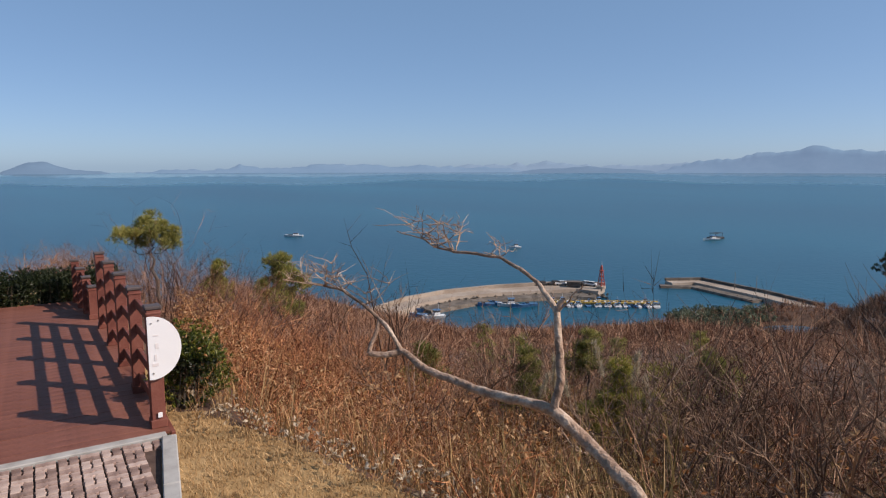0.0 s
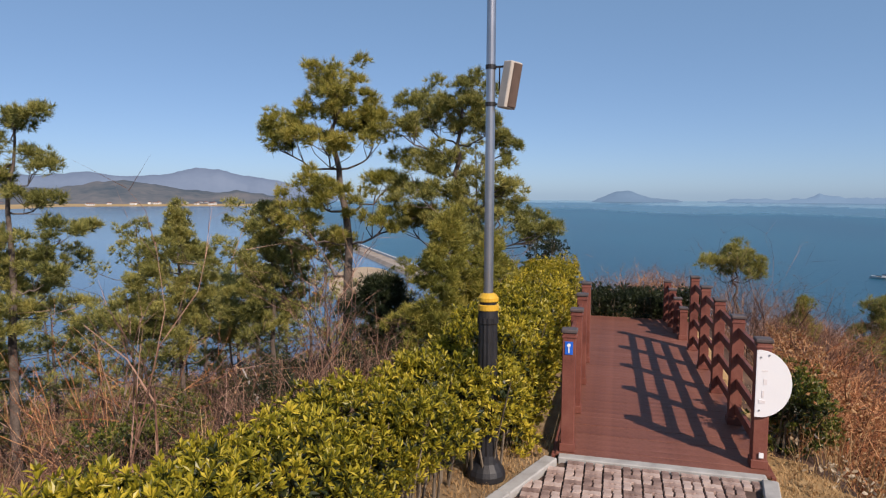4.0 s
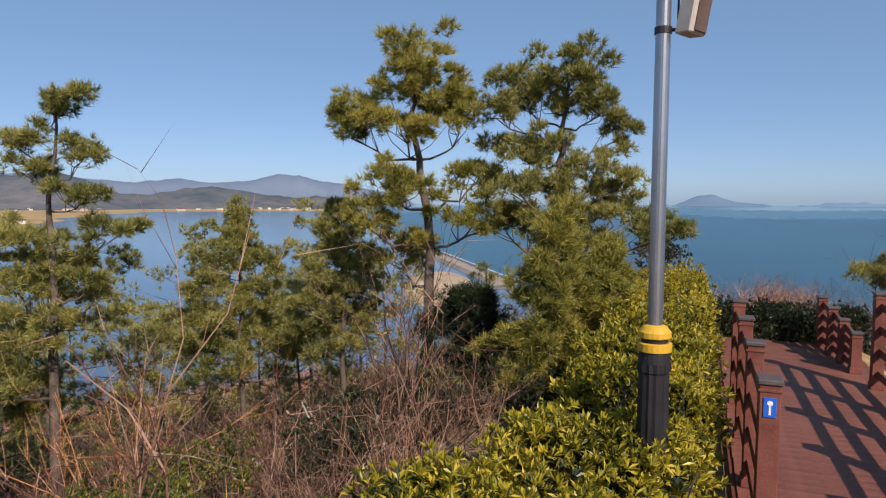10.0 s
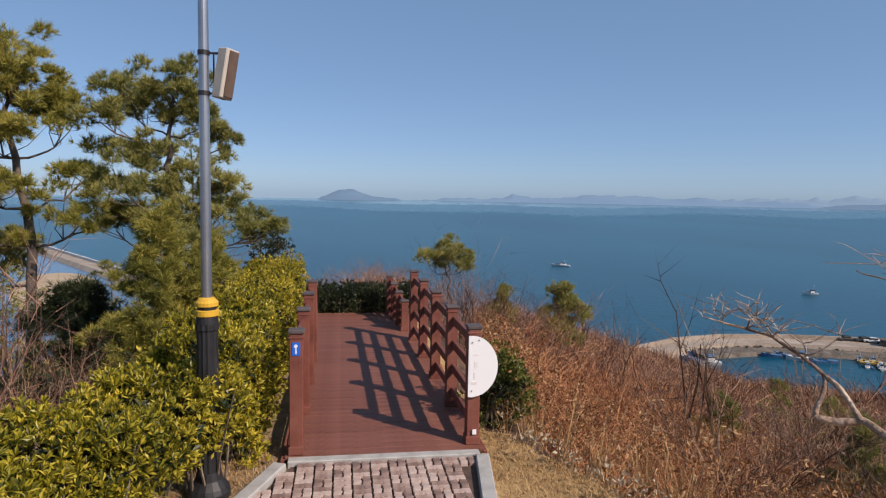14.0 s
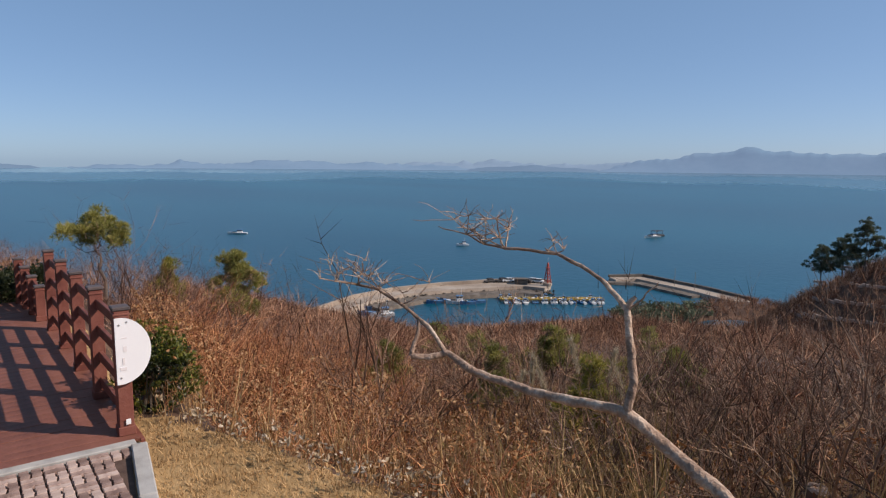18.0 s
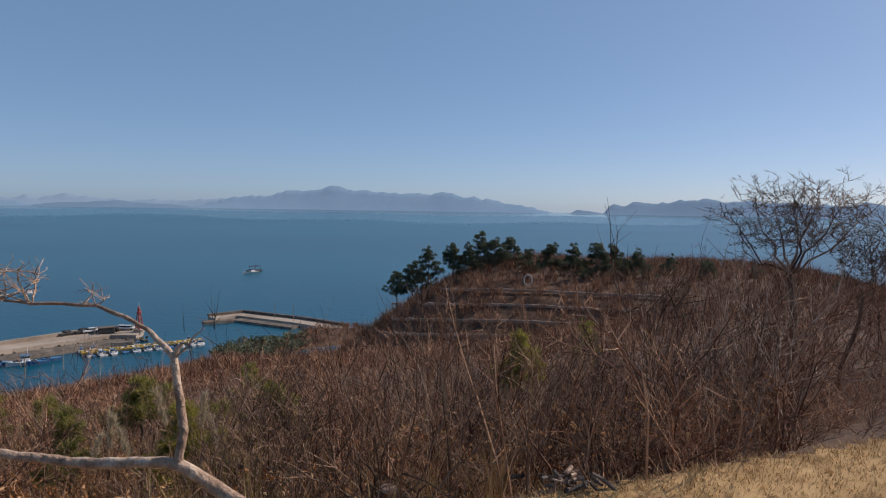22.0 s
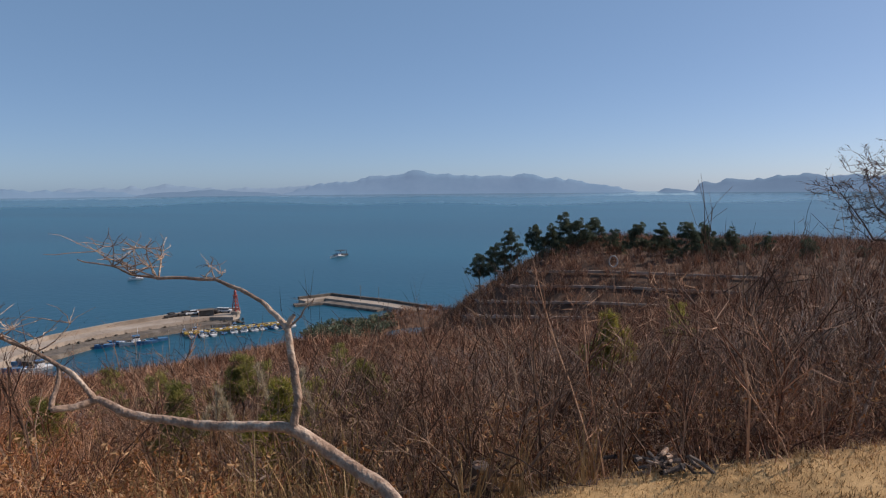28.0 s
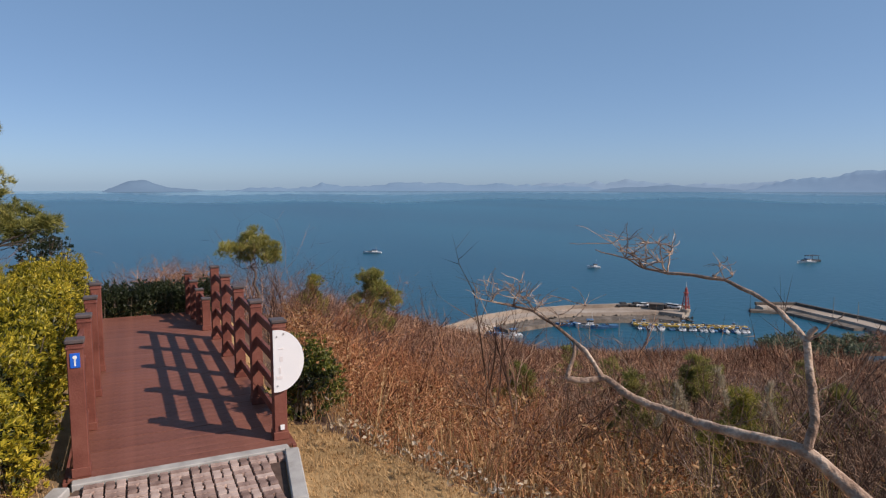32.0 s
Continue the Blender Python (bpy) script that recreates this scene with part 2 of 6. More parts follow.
sand_m = material("tidal_sand", [(0.34, 0.25, 0.16), (0.46, 0.35, 0.23), (0.55, 0.44, 0.31)], 0.95, 0.03, 0.5, 0.2)
deadleaf_m = material("dead_leaves", [(0.20, 0.07, 0.02), (0.37, 0.165, 0.055), (0.52, 0.33, 0.17)], 0.8, 1, 6, 0.0, island=0.7, trans=0.25)
grey_bark_m = material("weathered_bark", [(0.13, 0.075, 0.05), (0.34, 0.23, 0.165), (0.64, 0.51, 0.40)], 0.95, 11, 70, 1.0, spread=0.13)
pale_bark_m = material("pale_bark", [(0.30, 0.27, 0.24), (0.45, 0.41, 0.37), (0.60, 0.56, 0.51)], 0.9, 8, 60, 0.4)
rust_needle_m = material("hill_pine_needles", [(0.06, 0.082, 0.055), (0.14, 0.172, 0.11), (0.24, 0.26, 0.16)], 0.7, 0.3, 3, 0.0, island=0.5, trans=0.3)
concrete_m = material("harbour_concrete", [(0.20, 0.155, 0.12), (0.34, 0.28, 0.225), (0.45, 0.39, 0.33)], 0.9, 0.12, 1.4, 0.2, spread=0.16)
rock_m = material("harbour_rock", [(0.06, 0.05, 0.045), (0.13, 0.11, 0.09), (0.22, 0.19, 0.16)], 0.95, 0.4, 3, 0.5)
red_m = material("beacon_red", [(0.36, 0.06, 0.045), (0.46, 0.10, 0.075)], 0.5, 1, 10, 0.05)
hull_m = material("boat_white", [(0.55, 0.57, 0.58), (0.78, 0.79, 0.79)], 0.4, 1, 10, 0.05, objrand=0.3)
dark_m = material("boat_dark", [(0.02, 0.02, 0.022), (0.05, 0.05, 0.055)], 0.6, 1, 10, 0.05)
blueboat_m = material("boat_blue", [(0.04, 0.12, 0.26), (0.09, 0.22, 0.38)], 0.5, 1, 10, 0.05)
ochre_m = material("dock_yellow", [(0.42, 0.27, 0.05), (0.55, 0.38, 0.09)], 0.6, 0.4, 3, 0.1)
asphalt_m = material("asphalt", [(0.05, 0.05, 0.052), (0.085, 0.083, 0.08)], 0.9, 0.3, 4, 0.1)
paint_m = material("white_barrier", [(0.60, 0.59, 0.57), (0.74, 0.73, 0.71)], 0.7, 0.3, 4, 0.1)
roof_m = material("roof_tile", [(0.10, 0.05, 0.04), (0.2, 0.09, 0.06)], 0.8, 0.3, 3, 0.1, objrand=0.4)
pale_wall_m = material("terrace_stone", [(0.26, 0.20, 0.165), (0.38, 0.31, 0.26)], 0.95, 0.5, 6, 0.3)
plume_m = material("reed_plume", [(0.42, 0.34, 0.22), (0.58, 0.50, 0.36)], 0.95, 4, 30, 0.0, island=0.4, trans=0.35)
shrub_m = material("mixed_evergreen_leaves", [(0.03, 0.05, 0.012), (0.10, 0.125, 0.02), (0.26, 0.24, 0.035)], 0.4, 1.6, 9, 0.0, island=0.6, trans=0.25, spread=0.16)


# ---- the lie of the land ----
EDGE_AZ = (-180, -135, -90, -60, -30, -9, 5, 8.5, 10.6, 14, 18, 22, 28, 32, 42, 60, 75, 90, 101, 111, 135, 180)
EDGE_R = (16, 8, 3.6, 3.7, 5.6, 14.0, 15.5, 8.5, 6.7, 6.35, 5.95, 5.45, 4.85, 4.55, 3.9, 4.1, 5.1, 6.1, 7.4, 9.3, 14, 16)
FALL_AZ = (-180, -120, -80, -20, 0, 12, 19, 25, 34, 42, 52, 62, 78, 100, 120, 180)
FALL = (0.03, 0.15, 0.29, 0.25, 0.20, 0.19, 0.195, 0.225, 0.262, 0.250, 0.234, 0.232, 0.21, 0.115, 0.08, 0.03)


def height(x, y):
    """The ground's height at plan positions (arrays)."""
    x, y = np.asarray(x, dtype=float), np.asarray(y, dtype=float)
    r, az = np.hypot(x, y), np.degrees(np.arctan2(x, y))
    edge, fall = np.interp(az, EDGE_AZ, EDGE_R), np.interp(az, FALL_AZ, FALL)
    out = np.maximum(r - edge, 0)
    z = -0.06 - fall * (np.sqrt(out * out + 1.2) - 1.095)
    z = z - 1.0 * ss(0, 3.2, out) * ss(13, 19, az) * ss(112, 92, az) - 1.4 * ss(0, 4, out) * ss(-12, -18, az) * ss(-115, -95, az)
    z = z + (0.10 * np.sin(x * 0.9 + 1.3 * np.sin(y * 0.6)) + 0.5 * np.sin(x * 0.13 + 2) * np.sin(y * 0.11)) * ss(0.5, 8, out)
    # the terraced hill over the harbour
    hx, hy = 150 * math.sin(radians(89)), 150 * math.cos(radians(89))
    u = (x - hx) * math.cos(radians(89)) - (y - hy) * math.sin(radians(89))
    v = (x - hx) * math.sin(radians(89)) + (y - hy) * math.cos(radians(89))
    u = np.where(u > 0, u * 0.80, u)
    hill = -46 + (34.9 + 0.5 * np.sin(u * 0.09) + 1.9 * np.exp(-((u + 34) / 14) ** 2)) * np.exp(-(np.abs(u) / 66) ** 4 - (np.abs(v) / 58) ** 4)
    steps = np.floor(hill / 3.4) * 3.4 + 3.4 * ss(0.25, 0.9, hill / 3.4 - np.floor(hill / 3.4))
    hill = np.where(hill > -38, 0.85 * hill + 0.15 * steps, hill)
    # the flats round the lagoon
    rb = np.interp(r, (380, 845, 1500, 2200), (-61, -54, -51.5, -45))
    front = np.interp(az, (-90, -73, -70, -60, -50), (60, 330, 410, 425, 440)) + 8 * np.sin(az * 3)
    land = ss(-0.7, 0.7, rb + 0.6 * np.sin(r * 0.02) - az) * ss(-14, 14, r - front)
    far = ss(2050, 2130, r) * ss(-27, -30, az)
    sa = radians(-22.0)
    sand = np.exp(-(((x * math.cos(sa) - y * math.sin(sa)) / 23) ** 2 + ((x * math.sin(sa) + y * math.cos(sa) - 300) / 85) ** 2) ** 2)
    zw = -41.5 + 4.1 * np.clip(land + far + sand * 1.1, 0, 1.12) + 6 * ss(2300, 4200, r) * far
    for ba, br, bh, bs in ((55.5, 180, 4.6, 10), (62.5, 198, 5.4, 10), (-80, 1380, 36, 140), (-75.5, 1400, 34, 110), (-70.5, 1520, 30, 100), (-65.5, 1640, 28, 85), (-61, 1600, 18, 50), (-99, 800, 36, 160), (-83, 690, 29, 66), (-93, 520, 26, 70)):
        c = flat(ba, br, 0)
        zw = zw + bh * np.exp(-(((x - c.x) ** 2 + (y - c.y) ** 2) / (2.6 * bs * bs)) ** 1.8) * (1 + 0.1 * np.sin(x * 0.05) * np.sin(y * 0.04))
    z = np.maximum(np.maximum(z, hill), zw)
    return np.maximum(z, -47)


def on_ground(az, d, dz=0.0):
    p = flat(az, d, 0)
    return Vector((p.x, p.y, float(height(p.x, p.y)) + dz))


lawn_m = material("lawn_winter", [(0.21, 0.122, 0.05), (0.40, 0.255, 0.11), (0.55, 0.37, 0.18)], 0.95, 1.6, 60, 0.9, spread=0.16)
# Soil colour darkened to imitate shade in the gaps between the twigs.
soil_m = material("shade_thicket_floor", [(0.035, 0.018, 0.012), (0.085, 0.045, 0.028), (0.22, 0.125, 0.075)], 0.95, 0.5, 7, 0.8, spread=0.16)
reed_m = material("reed_flats", [(0.24, 0.155, 0.065), (0.42, 0.285, 0.125), (0.55, 0.40, 0.20)], 0.95, 0.014, 0.12, 0.2, spread=0.2)
wood_m = material("far_woods", [(0.045, 0.035, 0.022), (0.125, 0.082, 0.056), (0.21, 0.145, 0.10)], 0.95, 0.02, 0.22, 0.6)

RR = np.concatenate([np.linspace(0, 4, 9), np.geomspace(4.4, 300, 110), np.geomspace(308, 2300, 90), np.geomspace(2400, 4850, 14)])
AZ = np.concatenate([np.arange(-180, -90, 3.0), np.arange(-90, -12, 0.4), np.arange(-12, 120, 0.66), np.arange(120, 180, 3.0)])
NA = len(AZ)
gx = RR[:, None] * np.sin(np.radians(AZ))[None]
gy = RR[:, None] * np.cos(np.radians(AZ))[None]
gz = height(gx, gy)
gv = np.stack([gx, gy, gz], -1).reshape(-1, 3)
ii, jj = np.meshgrid(np.arange(len(RR) - 1), np.arange(NA), indexing="ij")
kk = (jj + 1) % NA
gf = np.stack([ii * NA + jj, (ii + 1) * NA + jj, (ii + 1) * NA + kk, ii * NA + kk], -1).reshape(-1, 4)
geo = Geo()
geo.add(gv, gf)
gm = geo.mesh("ground", lawn_m, True)
litter_m = material("leaf_litter", [(0.13, 0.085, 0.05), (0.26, 0.18, 0.10), (0.42, 0.31, 0.18)], 0.95, 3.0, 55, 0.9, spread=0.2)
for m in (soil_m, reed_m, wood_m, litter_m, sand_m):
    gm.materials.append(m)
fr, fa = RR[ii.ravel()], AZ[jj.ravel()]
fz = gz[ii.ravel(), jj.ravel()]
idx = np.where(fr < np.interp(fa, EDGE_AZ, EDGE_R) + 0.3, 0, 1)
fx = fr * np.sin(np.radians(fa))
idx = np.where((idx == 0) & (fx < -0.6), 4, idx)
idx = np.where((fr > 250) & (fa < -15), np.where(fz > -34.5, 3, 2), idx)
idx = np.where((fr > 250) & (np.abs(fa) > 115), 3, idx)
idx = np.where((fr > 190) & (fr < 420) & (fa < -12) & (fa > -36), 5, idx)
gm.polygons.foreach_set("material_index", idx.astype(np.int32))
ground = tagged(new("ground", gm), "hilltop of dry winter lawn falling to thickets and reed flats", "ground", kind="structure")

# ---- water ----
def water_material(name, deep, light, rough, chop):
    m = bpy.data.materials.new(name)
    m.use_nodes = True
    n, l = m.node_tree.nodes, m.node_tree.links
    wb = n["Principled BSDF"]
    tc, nz, nz2 = n.new("ShaderNodeTexCoord"), n.new("ShaderNodeTexNoise"), n.new("ShaderNodeTexNoise")
    mp = n.new("ShaderNodeMapping")
    mp.inputs["Scale"].default_value = (1.0, 0.35, 1.0)
    l.new(tc.outputs["Object"], mp.inputs["Vector"])
    l.new(mp.outputs["Vector"], nz2.inputs["Vector"])
    l.new(tc.outputs["Object"], nz.inputs["Vector"])
    nz.inputs["Scale"].default_value, nz.inputs["Detail"].default_value = 0.35, 6
    nz2.inputs["Scale"].default_value, nz2.inputs["Detail"].default_value = 0.004, 4
    cr = n.new("ShaderNodeValToRGB")
    cr.color_ramp.elements[0].position, cr.color_ramp.elements[1].position = 0.35, 0.68
    cr.color_ramp.elements[0].color, cr.color_ramp.elements[1].color = rgb(*deep), rgb(*light)
    l.new(nz2.outputs["Fac"], cr.inputs["Fac"])
    l.new(cr.outputs["Color"], wb.inputs["Base Color"])
    wb.inputs["Roughness"].default_value = rough
    wb.inputs["IOR"].default_value = 1.33
    wb.inputs["Specular IOR Level"].default_value = 0.32
    bp = n.new("ShaderNodeBump")
    bp.inputs["Strength"].default_value, bp.inputs["Distance"].default_value = chop, 0.3
    l.new(nz.outputs["Fac"], bp.inputs["Height"])
    l.new(bp.outputs["Normal"], wb.inputs["Normal"])
    return m


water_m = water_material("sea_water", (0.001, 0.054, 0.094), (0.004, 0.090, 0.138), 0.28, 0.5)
# Paler, smoother far sea: haze towards the horizon put into the colour.
haze_water_m = water_material("distant_haze_water", (0.003, 0.068, 0.108), (0.009, 0.104, 0.150), 0.22, 0.2)
horizon_haze_m = water_material("horizon_haze_water", (0.02, 0.10, 0.135), (0.04, 0.135, 0.17), 0.12, 0.03)
lagoon_m = water_material("lagoon_water", (0.055, 0.115, 0.19), (0.08, 0.145, 0.225), 0.14, 0.12)
geo = Geo()
WR, wa = np.concatenate([np.geomspace(60, 1400, 30), np.geomspace(1480, 4880, 34)]), np.arange(-180, 180, 0.5)
NW, NR = len(wa), len(WR)
wv = np.stack([WR[:, None] * np.sin(np.radians(wa)), WR[:, None] * np.cos(np.radians(wa)), np.full((NR, NW), SEA)], -1)
ii, jj = np.meshgrid(np.arange(NR - 1), np.arange(NW), indexing="ij")
kk = (jj + 1) % NW
geo.add(wv.reshape(-1, 3), np.stack([ii * NW + jj, (ii + 1) * NW + jj, (ii + 1) * NW + kk, ii * NW + kk], -1).reshape(-1, 4))
wme = geo.mesh("water", water_m)
for m in (lagoon_m, haze_water_m, horizon_haze_m):
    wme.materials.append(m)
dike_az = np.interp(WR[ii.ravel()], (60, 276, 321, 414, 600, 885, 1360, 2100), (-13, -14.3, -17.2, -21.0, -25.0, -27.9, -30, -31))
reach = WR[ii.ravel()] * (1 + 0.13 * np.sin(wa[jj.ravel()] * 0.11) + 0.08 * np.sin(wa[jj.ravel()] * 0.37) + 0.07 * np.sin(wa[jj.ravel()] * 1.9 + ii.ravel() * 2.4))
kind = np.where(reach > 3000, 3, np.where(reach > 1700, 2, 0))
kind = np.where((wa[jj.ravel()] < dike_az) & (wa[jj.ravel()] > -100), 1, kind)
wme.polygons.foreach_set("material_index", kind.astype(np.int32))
tagged(new("water", wme), "calm blue sea and paler lagoon with faint ripples", "water", kind="structure")


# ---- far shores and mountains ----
# Aerial haze put into the colour: a bluish base plus a faint glow.
def painted_haze_material(name, c1, c2, glow, strength):
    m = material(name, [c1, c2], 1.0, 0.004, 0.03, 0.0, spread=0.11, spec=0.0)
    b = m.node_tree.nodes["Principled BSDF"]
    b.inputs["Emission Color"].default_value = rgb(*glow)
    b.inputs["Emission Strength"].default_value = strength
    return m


far_m = painted_haze_material("distant_island", (0.08, 0.15, 0.21), (0.11, 0.18, 0.24), (0.30, 0.41, 0.60), 0.37)
pale_m = painted_haze_material("distant_haze_coast", (0.12, 0.19, 0.25), (0.15, 0.22, 0.28), (0.34, 0.44, 0.61), 0.34)
mid_m = painted_haze_material("distant_shore", (0.055, 0.10, 0.14), (0.075, 0.125, 0.17), (0.27, 0.39, 0.57), 0.40)
mount_m = painted_haze_material("wooded_mountain", (0.025, 0.04, 0.045), (0.15, 0.13, 0.11), (0.23, 0.33, 0.48), 0.20)
mount2_m = painted_haze_material("haze_blue_mountain", (0.09, 0.12, 0.16), (0.12, 0.15, 0.19), (0.29, 0.38, 0.56), 0.32)


def ridge(name, label, dist, crest, mat, depth=300.0, rough=0.06, seed=1):
    """A range: a body whose crest runs smoothly through (azimuth, elevation) pairs, with spurs towards the viewer."""
    rng = np.random.default_rng(seed)
    ca, ce = np.array(crest[0::2], dtype=float), np.array(crest[1::2], dtype=float)
    az0, az1 = ca[0], ca[-1]
    n = max(40, int((az1 - az0) * 10))
    az = np.linspace(az0, az1, n)
    top = np.interp(az, ca, ce)
    w = np.hanning(9)
    top = np.convolve(np.pad(top, 4, mode="edge"), w / w.sum(), mode="valid") + 0.5

    def wobble(step):
        k = max(3, int((az1 - az0) / step) + 2)
        return np.interp(az, np.linspace(az0, az1, k), rng.normal(0, 1, k))

    top = top + rough * (wobble(0.9) + 0.5 * wobble(0.35))
    top = np.maximum(top, 0.0) * np.clip(np.minimum(az - az0, az1 - az) / 0.5, 0, 1)
    w = np.hanning(min(61, n // 2 * 2 - 1))
    soft = np.convolve(np.pad(top, len(w) // 2, mode="edge"), w / w.sum(), mode="valid")[:n]
    soft = np.minimum(soft, top + 0.15) * np.clip(np.minimum(az - az0, az1 - az) / 0.5, 0, 1)
    rows = []
    spur = 0.5 * wobble(2.2) + 0.3 * wobble(0.8)
    for k, (dd, hh) in enumerate(((-1, 0.0), (-0.8, 0.16), (-0.6, 0.36), (-0.4, 0.58), (-0.2, 0.80), (0, 1.0), (0.2, 0.6), (0.35, 0.0))):
        d = dist + dd * depth
        lift = hh + ((0.16 if depth > 400 else 0.03) * (spur * 0.6 + 0.5 * wobble(1.1)) * math.sin(math.pi * hh) if 0 < k < 5 else 0)
        crest_k = top if k == 5 else soft
        z = SEA - 4 + (np.tan(np.radians(crest_k - 0.5)) * dist + EYE - SEA + 4) * np.clip(lift, 0, 1)
        rows.append(np.stack([d * np.sin(np.radians(az)), d * np.cos(np.radians(az)), z], -1))
    g = Geo()
    v = np.concatenate(rows)
    i, j = np.meshgrid(np.arange(len(rows) - 1), np.arange(n - 1), indexing="ij")
    g.add(v, np.stack([i * n + j, i * n + j + 1, (i + 1) * n + j + 1, (i + 1) * n + j], -1).reshape(-1, 4))
    return tagged(g.obj(name, mat, smooth=True), label, "mountain", kind="structure")


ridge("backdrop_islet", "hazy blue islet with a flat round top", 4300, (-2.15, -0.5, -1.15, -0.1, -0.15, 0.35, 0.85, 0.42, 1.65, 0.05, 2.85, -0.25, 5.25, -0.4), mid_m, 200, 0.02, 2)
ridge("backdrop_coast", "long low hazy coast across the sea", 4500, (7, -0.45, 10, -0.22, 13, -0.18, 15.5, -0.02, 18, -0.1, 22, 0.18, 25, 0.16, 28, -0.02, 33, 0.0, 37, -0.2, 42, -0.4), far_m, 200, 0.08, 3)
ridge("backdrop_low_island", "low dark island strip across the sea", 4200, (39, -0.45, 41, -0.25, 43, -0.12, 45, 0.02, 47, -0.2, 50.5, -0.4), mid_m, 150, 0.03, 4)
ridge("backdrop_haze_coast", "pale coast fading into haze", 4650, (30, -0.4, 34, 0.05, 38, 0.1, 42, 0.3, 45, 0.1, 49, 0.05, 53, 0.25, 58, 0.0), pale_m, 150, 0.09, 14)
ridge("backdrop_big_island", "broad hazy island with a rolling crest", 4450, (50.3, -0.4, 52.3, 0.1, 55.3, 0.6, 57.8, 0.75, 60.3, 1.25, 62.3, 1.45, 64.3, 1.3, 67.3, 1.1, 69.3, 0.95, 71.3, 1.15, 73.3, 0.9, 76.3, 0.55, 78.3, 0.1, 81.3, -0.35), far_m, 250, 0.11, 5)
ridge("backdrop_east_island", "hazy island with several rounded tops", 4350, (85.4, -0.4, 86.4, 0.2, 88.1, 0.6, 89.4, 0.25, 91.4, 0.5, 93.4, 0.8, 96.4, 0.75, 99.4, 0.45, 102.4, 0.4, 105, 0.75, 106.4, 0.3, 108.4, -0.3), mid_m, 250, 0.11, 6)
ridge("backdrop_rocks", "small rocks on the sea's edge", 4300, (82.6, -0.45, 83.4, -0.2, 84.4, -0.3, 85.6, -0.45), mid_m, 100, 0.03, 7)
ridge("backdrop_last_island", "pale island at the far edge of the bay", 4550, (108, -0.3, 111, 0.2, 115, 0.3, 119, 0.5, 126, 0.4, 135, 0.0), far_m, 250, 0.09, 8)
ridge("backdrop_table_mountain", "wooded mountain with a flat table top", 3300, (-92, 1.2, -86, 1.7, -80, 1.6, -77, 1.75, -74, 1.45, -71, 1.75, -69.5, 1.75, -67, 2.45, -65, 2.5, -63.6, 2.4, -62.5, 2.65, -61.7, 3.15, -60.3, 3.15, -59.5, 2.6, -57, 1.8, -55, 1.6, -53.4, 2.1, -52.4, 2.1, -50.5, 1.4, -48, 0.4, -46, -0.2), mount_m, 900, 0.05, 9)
ridge("backdrop_back_mountain", "haze-blue mountain range behind the plain", 4500, (-60, 1.0, -56, 1.85, -53, 1.7, -50, 1.5, -47, 1.3, -44, 1.65, -42, 1.4, -40, 1.3, -38, 1.6, -36, 2.0, -34, 1.95, -32, 1.5, -30, 1.2, -27, 0.6, -24, -0.3), mount2_m, 500, 0.05, 10)
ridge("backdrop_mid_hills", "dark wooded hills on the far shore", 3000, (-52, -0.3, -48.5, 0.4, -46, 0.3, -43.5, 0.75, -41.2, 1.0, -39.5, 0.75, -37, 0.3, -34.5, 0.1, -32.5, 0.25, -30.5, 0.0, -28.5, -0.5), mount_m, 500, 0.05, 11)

# ---- boardwalk ----
boardwalk = thing("boardwalk", "red-brown timber boardwalk of narrow crosswise boards on the hilltop", "boardwalk")
DX0, DX1, DY0, DY1 = -0.66, 1.22, 6.22, 13.5
bm = boxed((0, 0, 0), (DX1 - DX0, 0.139, 0.03), bevel=0.0014)
plank_me = bpy.data.meshes.new("plank")
bm.to_mesh(plank_me)
bm.free()
plank_me.materials.append(deck_m)
rng = np.random.default_rng(5)
k = 0
yy = DY0 + 0.07
while yy < DY1:
    ob = new("plank", plank_me)
    ob.parent = boardwalk
    ob.matrix_basis = pose((DX0 + DX1) / 2 + rng.normal(0, 0.003), yy, -0.016 + rng.normal(0, 0.0012))
    yy += 0.141
part("bearer", boxed((DX0 + 0.12, (DY0 + DY1) / 2, -0.10), (0.09, DY1 - DY0 - 0.02, 0.13)), post_m, boardwalk)
part("bearer", boxed((DX1 - 0.12, (DY0 + DY1) / 2, -0.10), (0.09, DY1 - DY0 - 0.02, 0.13)), post_m, boardwalk)
part("fascia", boxed((DX0 - 0.022, (DY0 + DY1) / 2, -0.13), (0.04, DY1 - DY0, 0.22), bevel=0.004), post_m, boardwalk)
part("fascia", boxed((DX1 + 0.022, (DY0 + DY1) / 2, -0.13), (0.04, DY1 - DY0, 0.22), bevel=0.004), post_m, boardwalk)


